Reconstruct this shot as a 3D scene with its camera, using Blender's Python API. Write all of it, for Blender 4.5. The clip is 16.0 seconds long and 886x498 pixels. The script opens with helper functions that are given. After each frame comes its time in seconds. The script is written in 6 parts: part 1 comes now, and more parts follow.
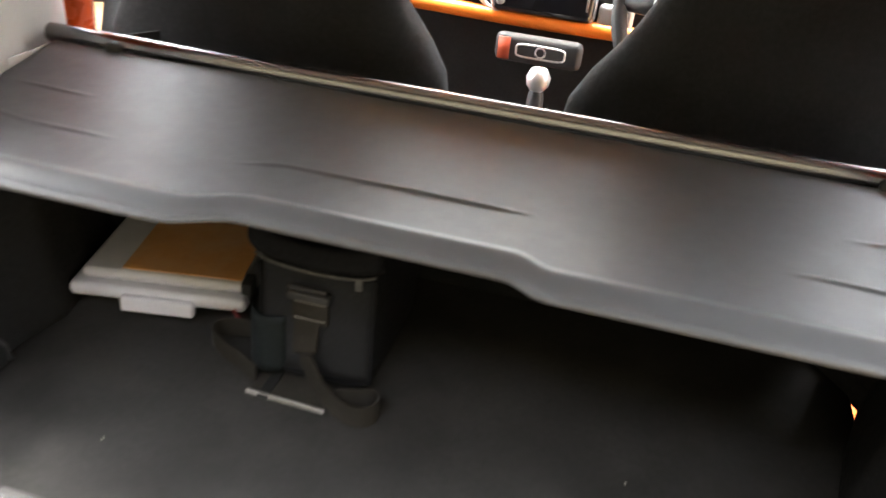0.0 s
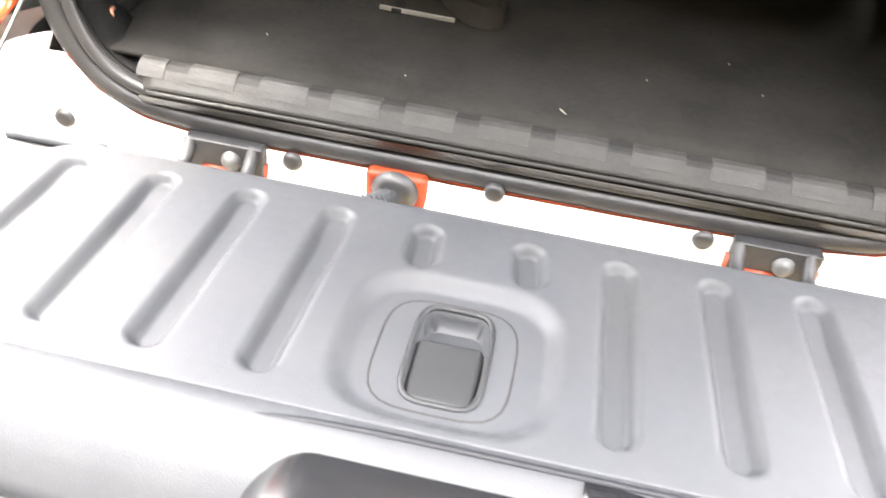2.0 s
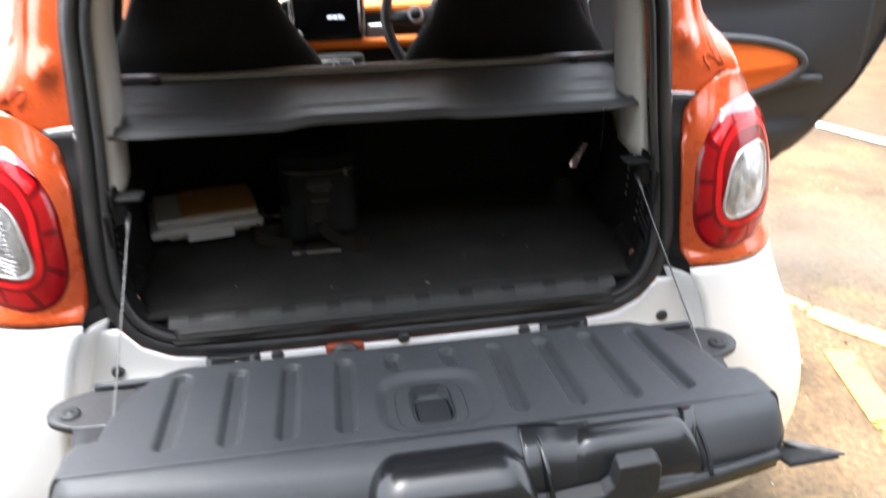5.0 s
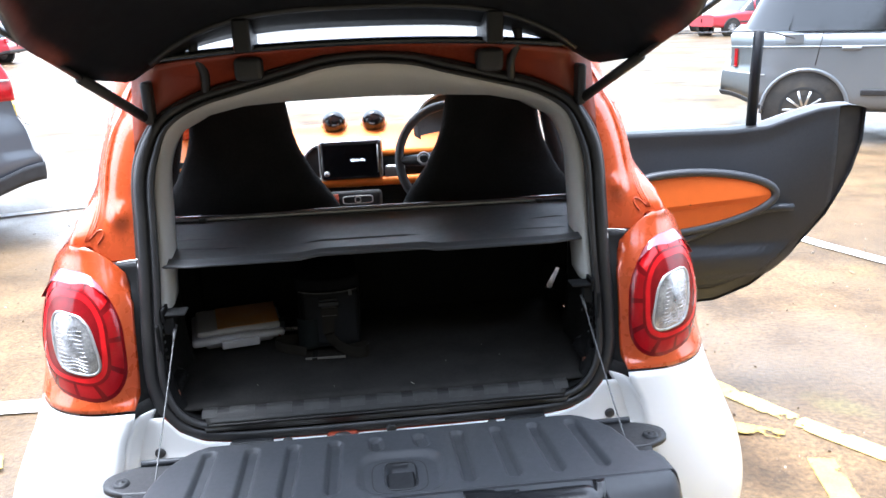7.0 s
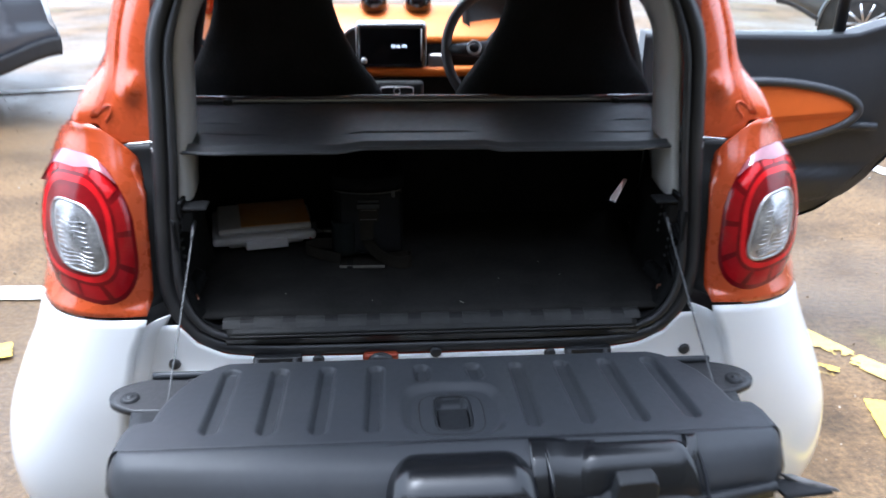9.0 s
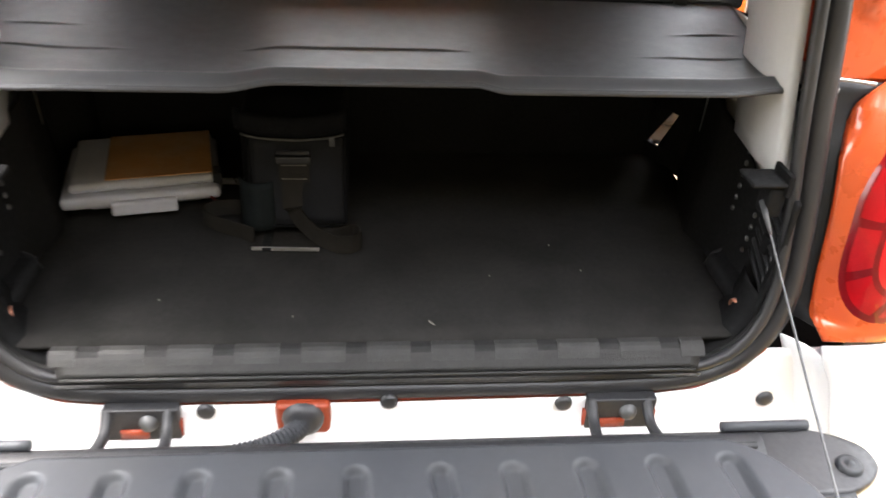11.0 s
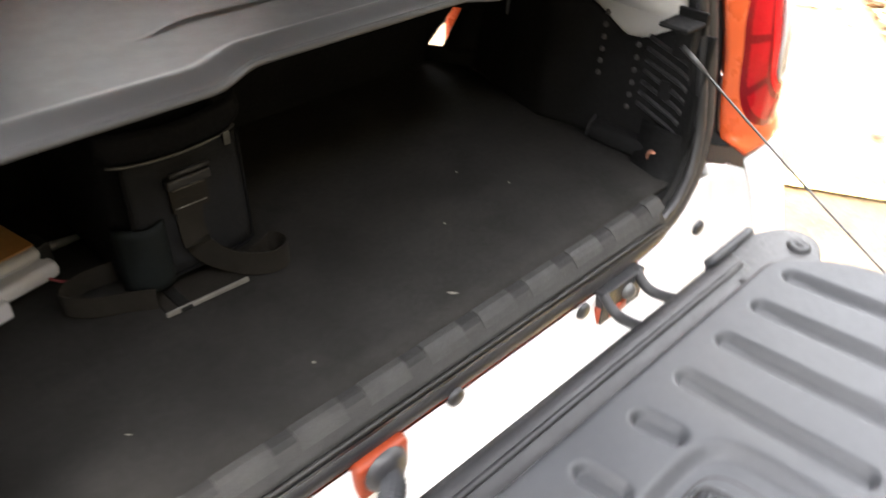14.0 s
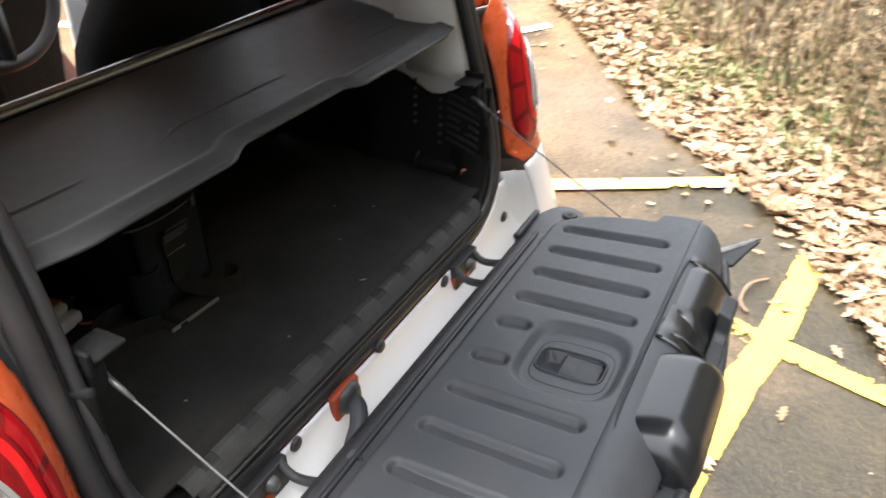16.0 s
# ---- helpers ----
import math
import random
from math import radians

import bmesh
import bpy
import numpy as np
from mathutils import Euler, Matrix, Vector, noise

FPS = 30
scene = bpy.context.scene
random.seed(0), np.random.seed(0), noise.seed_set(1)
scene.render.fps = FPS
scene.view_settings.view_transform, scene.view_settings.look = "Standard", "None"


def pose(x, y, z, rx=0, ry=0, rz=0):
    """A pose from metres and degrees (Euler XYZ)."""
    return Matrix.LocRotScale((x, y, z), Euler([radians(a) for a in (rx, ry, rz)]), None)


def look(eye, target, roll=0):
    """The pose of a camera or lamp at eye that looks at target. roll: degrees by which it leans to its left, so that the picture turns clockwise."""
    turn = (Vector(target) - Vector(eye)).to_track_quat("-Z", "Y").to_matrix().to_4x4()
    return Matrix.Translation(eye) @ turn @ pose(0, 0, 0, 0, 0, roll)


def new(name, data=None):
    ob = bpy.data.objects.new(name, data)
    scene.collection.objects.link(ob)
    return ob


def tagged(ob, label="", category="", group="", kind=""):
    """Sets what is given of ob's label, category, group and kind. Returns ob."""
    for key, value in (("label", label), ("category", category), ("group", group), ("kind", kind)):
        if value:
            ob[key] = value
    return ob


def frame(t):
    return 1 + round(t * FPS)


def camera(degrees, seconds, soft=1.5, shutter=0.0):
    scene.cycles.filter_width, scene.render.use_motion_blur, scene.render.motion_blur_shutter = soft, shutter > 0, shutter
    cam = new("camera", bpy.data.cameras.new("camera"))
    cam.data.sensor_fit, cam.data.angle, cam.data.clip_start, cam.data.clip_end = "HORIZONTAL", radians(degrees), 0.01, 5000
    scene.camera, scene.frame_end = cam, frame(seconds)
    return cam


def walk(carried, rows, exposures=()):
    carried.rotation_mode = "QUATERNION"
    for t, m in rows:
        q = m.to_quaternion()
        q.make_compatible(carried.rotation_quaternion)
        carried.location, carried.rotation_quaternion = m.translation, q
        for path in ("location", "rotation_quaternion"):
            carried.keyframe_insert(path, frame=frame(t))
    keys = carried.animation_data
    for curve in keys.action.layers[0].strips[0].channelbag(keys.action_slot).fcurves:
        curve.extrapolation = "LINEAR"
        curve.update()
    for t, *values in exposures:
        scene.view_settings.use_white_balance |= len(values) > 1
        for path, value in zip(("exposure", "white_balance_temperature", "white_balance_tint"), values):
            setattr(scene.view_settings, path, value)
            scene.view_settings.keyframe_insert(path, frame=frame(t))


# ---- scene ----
cam = camera(58.7, 16.0, shutter=0.9)

PATH = [
    (0, (0.137, -0.36, 1.333), (-0.212, 1.332, 0.326), 6.1),
    (0.5, (0.107, -0.451, 1.307), (-0.2, 1.26, 0.32), 6.7),
    (1, (0.109, -0.531, 1.229), (-0.17, 1.137, 0.161), 4.3),
    (1.5, (0.067, -0.587, 1.179), (-0.159, 0.974, -0.05), 5.3),
    (2, (0.034, -0.616, 1.165), (-0.154, 0.876, -0.153), 6.5),
    (2.5, (0.038, -0.65, 1.19), (-0.007, 0.892, -0.083), 8.2),
    (3, (0.045, -0.726, 1.217), (0.064, 0.854, -0.01), 7.4),
    (3.5, (0.041, -0.847, 1.237), (0.121, 0.746, 0.031), 8.7),
    (4, (-0.045, -0.937, 1.296), (0.178, 0.724, 0.204), 1.3),
    (4.5, (-0.103, -1.028, 1.349), (0.342, 0.646, 0.348), -0.5),
    (5, (-0.118, -1.099, 1.399), (0.181, 0.678, 0.53), -0.8),
    (7.5, (-0.031, -1.427, 1.516), (0.162, 0.476, 0.933), -1.7),
    (8, (-0.037, -1.422, 1.51), (0.125, 0.473, 0.892), -1.1),
    (8.5, (-0.038, -1.361, 1.464), (0.109, 0.5, 0.746), -0.0),
    (9, (-0.093, -1.187, 1.439), (0.064, 0.631, 0.62), 0.9),
    (11.5, (-0.015, -0.562, 1.305), (0.213, 1.08, 0.186), 4.8),
    (12, (-0.076, -0.466, 1.269), (0.427, 1.105, 0.137), 4.4),
    (12.5, (-0.139, -0.379, 1.274), (0.71, 0.969, 0.064), 2.7),
    (13, (-0.192, -0.375, 1.26), (0.825, 0.899, 0.101), 3.7),
    (13.5, (-0.282, -0.4, 1.262), (0.786, 0.799, 0.068), 3.5),
    (14, (-0.394, -0.356, 1.27), (0.767, 0.767, 0.09), 2.3),
    (14.5, (-0.488, -0.353, 1.298), (0.763, 0.637, 0.09), -0.3),
    (15, (-0.593, -0.416, 1.317), (0.759, 0.515, 0.175), 3.0),
    (15.5, (-0.686, -0.492, 1.382), (0.749, 0.383, 0.298), 1.3),
    (16, (-0.757, -0.475, 1.42), (0.768, 0.284, 0.37), 0.9),
]
EXPOSURE = [(0, 4.85, 6600, 10), (0.5, 5.45, 6700, 10), (1, 5.7, 6950, 10), (1.5, 5.65, 6950, 12), (2, 5.25, 6950, 12), (2.5, 4.67, 6950, 13), (3, 4.0, 6850, 13),
            (3.5, 3.3, 6750, 11), (4, 2.95, 6700, 10), (4.5, 2.82, 6450, 10), (5, 2.88, 6100, 10), (7.5, 2.64, 5400, 10), (8, 2.46, 5350, 10), (8.5, 2.23, 5330, 10), (9, 2.13, 5300, 10),
            (11.5, 4.33, 6700, 12), (12, 4.5, 6550, 12), (12.5, 4.46, 6550, 12), (13.5, 4.24, 6700, 12), (14.5, 3.92, 6800, 12), (15, 3.66, 7000, 12), (15.5, 3.17, 6850, 11), (16, 2.62, 6400, 10)]
walk(cam, [(t, look(eye, target, roll)) for t, eye, target, roll in PATH], EXPOSURE)

# ---- light ----
world = bpy.data.worlds.new("overcast_sky")
scene.world = world
world.use_nodes = True
wn, wl = world.node_tree.nodes, world.node_tree.links
sky = wn.new("ShaderNodeTexSky")
sky.sky_type = "NISHITA"
sky.sun_disc = False
sky.sun_elevation, sky.sun_rotation = radians(78), radians(-69)
sky.air_density, sky.dust_density = 1.6, 4.0
grey = wn.new("ShaderNodeHueSaturation")
grey.inputs["Saturation"].default_value = 0.22
wl.new(sky.outputs["Color"], grey.inputs["Color"])
wl.new(grey.outputs["Color"], wn["Background"].inputs["Color"])
wn["Background"].inputs["Strength"].default_value = 0.15

sun = new("sun", bpy.data.lights.new("sun", "SUN"))
sun.data.energy, sun.data.angle, sun.data.color = 1.1, radians(25), (1.0, 0.96, 0.9)
sun.matrix_world = look((-1.6, 0.6, 8.0), (0, 0, 0))


# ---- materials ----
def material(name, color, rough=0.5, metal=0.0, coat=0.0, vary=0.15, scale=6.0, bump=0.0, bump_scale=200.0,
             spec=0.5, stain=0.0, stain_color=(0.1, 0.09, 0.08), stain_scale=2.0, rough_vary=0.1):
    """A procedural surface: colour varied at two scales, uneven gloss, fine relief and optional stains."""
    m = bpy.data.materials.new(name)
    m.use_nodes = True
    n, l = m.node_tree.nodes, m.node_tree.links
    b = n["Principled BSDF"]
    b.inputs["Metallic"].default_value = metal
    b.inputs["Coat Weight"].default_value = coat
    b.inputs["Coat Roughness"].default_value = 0.06
    b.inputs["Specular IOR Level"].default_value = spec
    co = n.new("ShaderNodeTexCoord")

    def noise_node(sc, detail=4.0):
        t = n.new("ShaderNodeTexNoise")
        t.inputs["Scale"].default_value, t.inputs["Detail"].default_value = sc, detail
        l.new(co.outputs["Object"], t.inputs["Vector"])
        return t.outputs["Fac"]

    def ramp(fac, a, c, lo=0.3, hi=0.7):
        r = n.new("ShaderNodeMapRange")
        r.inputs["From Min"].default_value, r.inputs["From Max"].default_value = lo, hi
        r.inputs["To Min"].default_value, r.inputs["To Max"].default_value = a, c
        l.new(fac, r.inputs["Value"])
        return r.outputs["Result"]

    def mix(fac, a, c, kind="MIX"):
        x = n.new("ShaderNodeMixRGB")
        x.blend_type = kind
        for s, v in zip(x.inputs, (fac, a, c)):
            if isinstance(v, (float, int)):
                s.default_value = v
            elif isinstance(v, tuple):
                s.default_value = (*v[:3], 1)
            else:
                l.new(v, s)
        return x.outputs["Color"]

    big, fine = noise_node(scale), noise_node(scale * 14, 6.0)
    lo = tuple(c * (1 - vary) for c in color)
    hi = tuple(min(1, c * (1 + vary)) for c in color)
    col = mix(ramp(big, 0, 1), lo, hi)
    col = mix(ramp(fine, 0, 0.35), col, lo)
    if stain:
        col = mix(ramp(noise_node(stain_scale, 8.0), 0, stain, 0.48, 0.66), col, stain_color)
    l.new(col, b.inputs["Base Color"])
    l.new(ramp(fine, max(0.02, rough - rough_vary), min(1, rough + rough_vary)), b.inputs["Roughness"])
    if bump:
        bn = n.new("ShaderNodeBump")
        bn.inputs["Strength"].default_value, bn.inputs["Distance"].default_value = bump, 0.002
        l.new(noise_node(bump_scale, 3.0), bn.inputs["Height"])
        l.new(bn.outputs["Normal"], b.inputs["Normal"])
    return m


def glass(name, color=(1, 1, 1), rough=0.0, ior=1.45):
    """Thin clear sheet: mostly see-through, with a glossy face."""
    m = bpy.data.materials.new(name)
    m.use_nodes = True
    n, l = m.node_tree.nodes, m.node_tree.links
    n.remove(n["Principled BSDF"])
    t, g, f, x = (n.new("ShaderNode" + k) for k in ("BsdfTransparent", "BsdfGlossy", "Fresnel", "MixShader"))
    t.inputs["Color"].default_value = (*color, 1)
    g.inputs["Roughness"].default_value = rough + 0.02
    f.inputs["IOR"].default_value = ior
    l.new(f.outputs["Fac"], x.inputs["Fac"])
    l.new(t.outputs["BSDF"], x.inputs[1])
    l.new(g.outputs["BSDF"], x.inputs[2])
    l.new(x.outputs["Shader"], n["Material Output"].inputs["Surface"])
    return m


M_WHITE = material("white_paint", (0.82, 0.82, 0.82), 0.3, coat=0.6, vary=0.01, scale=3, rough_vary=0.02)
M_ORANGE = material("orange_paint", (0.58, 0.082, 0.016), 0.28, metal=0.15, coat=1.0, vary=0.03, scale=3, rough_vary=0.03)
M_ORANGE_RAW = material("orange_primer", (0.30, 0.045, 0.014), 0.5, vary=0.2, scale=20)
# Body orange darkened: the hatch's shade on the header is in this colour.
M_ORANGE_SHADED = material("orange_shaded_paint", (0.24, 0.036, 0.012), 0.42, vary=0.08, scale=8, stain=0.3, stain_color=(0.16, 0.04, 0.02), stain_scale=7)
M_INLAY = material("orange_door_cloth", (0.60, 0.112, 0.010), 0.45, metal=0.1, vary=0.06, scale=20, bump=0.12, bump_scale=900)
M_ORANGE_TRIM = material("orange_trim", (0.68, 0.17, 0.015), 0.4, metal=0.2, vary=0.06, scale=20, bump=0.1, bump_scale=900)
M_GATE = material("gate_plastic", (0.043, 0.0455, 0.0505), 0.47, spec=0.30, vary=0.10, scale=9, bump=0.14, bump_scale=1100, rough_vary=0.05, stain=0.25, stain_color=(0.066, 0.065, 0.063), stain_scale=7)
M_GATE_DARK = material("smooth_black_plastic", (0.019, 0.020, 0.022), 0.48, spec=0.35, vary=0.1, scale=9, bump=0.12, bump_scale=900)
M_HATCH = material("hatch_black", (0.012, 0.013, 0.016), 0.45, vary=0.1, scale=4, spec=0.22, rough_vary=0.05)
M_POD = material("satin_black_plastic", (0.0095, 0.0099, 0.0112), 0.25, vary=0.02, scale=5, rough_vary=0.015)
M_PLASTIC = material("black_plastic", (0.026, 0.026, 0.028), 0.5, vary=0.15, scale=12, bump=0.2, bump_scale=800)
M_RUBBER = material("rubber", (0.027, 0.027, 0.029), 0.40, vary=0.2, scale=30, stain=0.25, stain_color=(0.07, 0.066, 0.06), stain_scale=9)
M_CARPET = material("boot_carpet", (0.031, 0.0298, 0.0283), 0.95, vary=0.25, scale=10, bump=0.8, bump_scale=1500, spec=0.1, stain=0.3, stain_color=(0.052, 0.049, 0.046), stain_scale=14)
M_LINER = material("side_liner", (0.0130, 0.0130, 0.0133), 0.8, vary=0.2, scale=12, bump=0.5, bump_scale=900, spec=0.14)
M_SILL = material("sill_plastic", (0.027, 0.0265, 0.0255), 0.55, spec=0.3, vary=0.2, scale=20, bump=0.3, bump_scale=700, stain=0.4, stain_color=(0.045, 0.042, 0.038), stain_scale=22)
M_TAB = material("sill_tab", (0.036, 0.0355, 0.0345), 0.55, spec=0.3, vary=0.25, scale=35, bump=0.3, bump_scale=700, stain=0.4, stain_color=(0.042, 0.040, 0.036), stain_scale=60)
M_GLINT_THREAD = material("glint_and_thread", (0.20, 0.19, 0.175), 0.5, vary=0.4, scale=60)
M_SLOT = material("sill_recess", (0.022, 0.0216, 0.0212), 0.65, spec=0.2, vary=0.2, scale=30, bump=0.3, bump_scale=700)
M_COVER = material("cover_vinyl", (0.060, 0.062, 0.066), 0.50, vary=0.03, scale=5, bump=0.08, bump_scale=1300, rough_vary=0.04)
M_SEAT = material("seat_cloth", (0.021, 0.021, 0.0216), 0.9, vary=0.2, scale=12, bump=0.6, bump_scale=1400, spec=0.2)
M_TRIM = material("pale_trim", (0.65, 0.645, 0.63), 0.65, vary=0.05, scale=8, bump=0.2, bump_scale=900)
M_ALU = material("brushed_metal", (0.62, 0.62, 0.62), 0.32, metal=1.0, vary=0.1, scale=30)
M_RAIL = material("rail_metal", (0.30, 0.30, 0.31), 0.24, metal=1.0, vary=0.03, scale=4, rough_vary=0.03)
M_CHROME = material("chrome", (0.75, 0.75, 0.75), 0.12, metal=1.0, vary=0.05)
M_STEEL = material("steel_wire", (0.11, 0.11, 0.11), 0.5, metal=0.5, vary=0.3, scale=80)
M_GLASS = glass("window_glass", (0.86, 0.9, 0.88))
M_CLEAR = glass("windscreen_glass", (0.95, 0.97, 0.96), ior=1.12)
M_DARKGLASS = material("privacy_glass", (0.012, 0.014, 0.016), 0.05, vary=0.3, scale=2, coat=0.5)
M_SCREEN = material("screen_black", (0.008, 0.008, 0.010), 0.1, vary=0.1, coat=0.6)
M_SILVER = material("silver_plastic", (0.55, 0.55, 0.55), 0.35, metal=0.7, vary=0.05)
M_RED = material("lamp_red", (0.42, 0.006, 0.010), 0.12, vary=0.25, scale=18, coat=0.25, spec=0.3)
M_REDDARK = material("lamp_red_dark", (0.20, 0.004, 0.007), 0.15, vary=0.3, scale=30, coat=0.25, spec=0.3)
M_LENS = material("lamp_reflector", (0.52, 0.52, 0.54), 0.22, metal=0.7, vary=0.5, scale=55, coat=1.0)
M_STRIP = material("scratched_grey_plastic", (0.16, 0.155, 0.15), 0.35, vary=0.5, scale=45, stain=0.6, stain_color=(0.05, 0.048, 0.045), stain_scale=40)
M_TYRE = material("tyre", (0.022, 0.022, 0.022), 0.85, vary=0.3, scale=20, bump=0.5, bump_scale=150)


# ---- mesh tools ----
def part(name, bm, mat, parent=None, label="", smooth=True, bevel=0.0, thick=0.0, segs=2):
    """One mesh object made from bm, under parent."""
    me = bpy.data.meshes.new(name)
    bmesh.ops.recalc_face_normals(bm, faces=bm.faces)
    bm.to_mesh(me)
    bm.free()
    if smooth:
        for p in me.polygons:
            p.use_smooth = True
    me.materials.append(mat)
    ob = new(name, me)
    if thick:
        s = ob.modifiers.new("thickness", "SOLIDIFY")
        s.thickness, s.offset = thick, 0.0
    if bevel:
        v = ob.modifiers.new("edges", "BEVEL")
        v.width, v.segments, v.limit_method, v.angle_limit = bevel, segs, "ANGLE", radians(35)
    if smooth and bevel:
        ob.modifiers.new("normals", "WEIGHTED_NORMAL")
    if parent is not None:
        ob.parent = parent
        if parent.type == "EMPTY":
            ob.matrix_parent_inverse = parent.matrix_basis.inverted()
    if label:
        ob["label"] = label
    return ob


def thing(name, place, label, category, group="", kind=""):
    """An Empty that holds the parts of one thing."""
    e = new(name)
    e.empty_display_size = 0.1
    e.matrix_basis = Matrix.Translation(place)
    return tagged(e, label, category, group, kind)


def boxm(bm, lo, hi, m=None):
    """An axis-aligned block between two corners."""
    lo, hi = Vector(lo), Vector(hi)
    v = [bm.verts.new(Vector((x, y, z))) for z in (lo.z, hi.z) for y in (lo.y, hi.y) for x in (lo.x, hi.x)]
    if m is not None:
        for q in v:
            q.co = m @ q.co
    for f in ((0, 1, 3, 2), (4, 5, 7, 6), (0, 1, 5, 4), (2, 3, 7, 6), (0, 2, 6, 4), (1, 3, 7, 5)):
        bm.faces.new([v[i] for i in f])
    return bm


def box(lo, hi, m=None):
    return boxm(bmesh.new(), lo, hi, m)


def sheet(fn, us, vs, bm=None, close_u=False):
    """A surface of fn(u, v) over the two lists."""
    bm = bm or bmesh.new()
    rows = [[bm.verts.new(Vector(fn(u, v))) for u in us] for v in vs]
    for a, b in zip(rows, rows[1:]):
        k = len(us)
        for i in range(k if close_u else k - 1):
            j = (i + 1) % k
            try:
                bm.faces.new((a[i], a[j], b[j], b[i]))
            except ValueError:
                pass
    return bm


def lin(a, b, n):
    return [a + (b - a) * i / (n - 1) for i in range(n)]


def tube(points, r, n=10, closed=False, bm=None, caps=True):
    """A round bar along points; r may be a number or a list."""
    bm = bm or bmesh.new()
    pts = [Vector(p) for p in points]
    k = len(pts)
    rs = r if isinstance(r, (list, tuple)) else [r] * k
    rings, up = [], None
    for i, p in enumerate(pts):
        a = pts[i - 1] if (i or closed) else p
        b = pts[(i + 1) % k] if (i < k - 1 or closed) else p
        d = (b - a).normalized()
        if up is None:
            up = d.orthogonal().normalized()
        up = (up - d * up.dot(d)).normalized()
        w = d.cross(up)
        rings.append([bm.verts.new(p + rs[i] * (up * math.cos(q * math.tau / n) + w * math.sin(q * math.tau / n))) for q in range(n)])
    for i in range(k if closed else k - 1):
        a, b = rings[i], rings[(i + 1) % k]
        for q in range(n):
            bm.faces.new((a[q], a[(q + 1) % n], b[(q + 1) % n], b[q]))
    if caps and not closed:
        bm.faces.new(rings[0])
        bm.faces.new(rings[-1])
    return bm


def strap(points, normals, width, bm=None):
    """A flat band along points, its width across the path."""
    bm = bm or bmesh.new()
    pts = [Vector(p) for p in points]
    prev = None
    for i, p in enumerate(pts):
        d = (pts[min(i + 1, len(pts) - 1)] - pts[max(i - 1, 0)]).normalized()
        w = d.cross(Vector(normals[i])).normalized() * width / 2
        now = (bm.verts.new(p - w), bm.verts.new(p + w))
        if prev:
            bm.faces.new((prev[0], prev[1], now[1], now[0]))
        prev = now
    return bm


def lathe(profile, n=32, m=None, bm=None):
    """A turned body about z from (radius, height) pairs."""
    bm = bm or bmesh.new()
    m = m or Matrix.Identity(4)
    return sheet(lambda a, p: m @ Vector((p[0] * math.cos(a), p[0] * math.sin(a), p[1])),
                 [math.tau * i / n for i in range(n)], profile, bm, close_u=True)


def smoothstep(a, b, x):
    t = min(1, max(0, (x - a) / (b - a)))
    return t * t * (3 - 2 * t)


def table(rows, x):
    """Linear reading of a small table of (x, value)."""
    if x <= rows[0][0]:
        return rows[0][1]
    for (a, p), (b, q) in zip(rows, rows[1:]):
        if x <= b:
            return p + (q - p) * (x - a) / (b - a)
    return rows[-1][1]


def curve(rows, x):
    """Smooth reading of a small table, for bodywork."""
    if x <= rows[0][0]:
        return rows[0][1]
    if x >= rows[-1][0]:
        return rows[-1][1]
    i = max(k for k in range(len(rows) - 1) if rows[k][0] <= x)
    (a, p), (b, q) = rows[i], rows[i + 1]

    def slope(k):
        lo, hi = rows[max(k - 1, 0)], rows[min(k + 1, len(rows) - 1)]
        return (hi[1] - lo[1]) / (hi[0] - lo[0])

    h = b - a
    t = (x - a) / h
    return (2 * t ** 3 - 3 * t * t + 1) * p + (t ** 3 - 2 * t * t + t) * h * slope(i) + (3 * t * t - 2 * t ** 3) * q + (t ** 3 - t * t) * h * slope(i + 1)


def spline(rows, k=8, closed=False):
    """Catmull-Rom points through rows."""
    pts = [Vector(p) for p in rows]
    n, out = len(pts), []
    for i in range(n if closed else n - 1):
        p0 = pts[i - 1] if (i or closed) else pts[0]
        p1, p2 = pts[i], pts[(i + 1) % n]
        p3 = pts[(i + 2) % n] if (i + 2 < n or closed) else pts[-1]
        for j in range(k):
            t = j / k
            out.append(0.5 * (2 * p1 + (p2 - p0) * t + (2 * p0 - 5 * p1 + 4 * p2 - p3) * t * t + (3 * p1 - p0 - 3 * p2 + p3) * t ** 3))
    if not closed:
        out.append(pts[-1])
    return out


# ---- ground ----
def ground_height(x, y):
    bank = smoothstep(0.0, 2.2, (x - 2.15) * 0.8 - (y + 0.35) * 0.62 - 0.1) * (1 - smoothstep(6, 9, y))
    return 0.42 * bank * smoothstep(40, 12, math.hypot(x, y)) if bank else 0.0


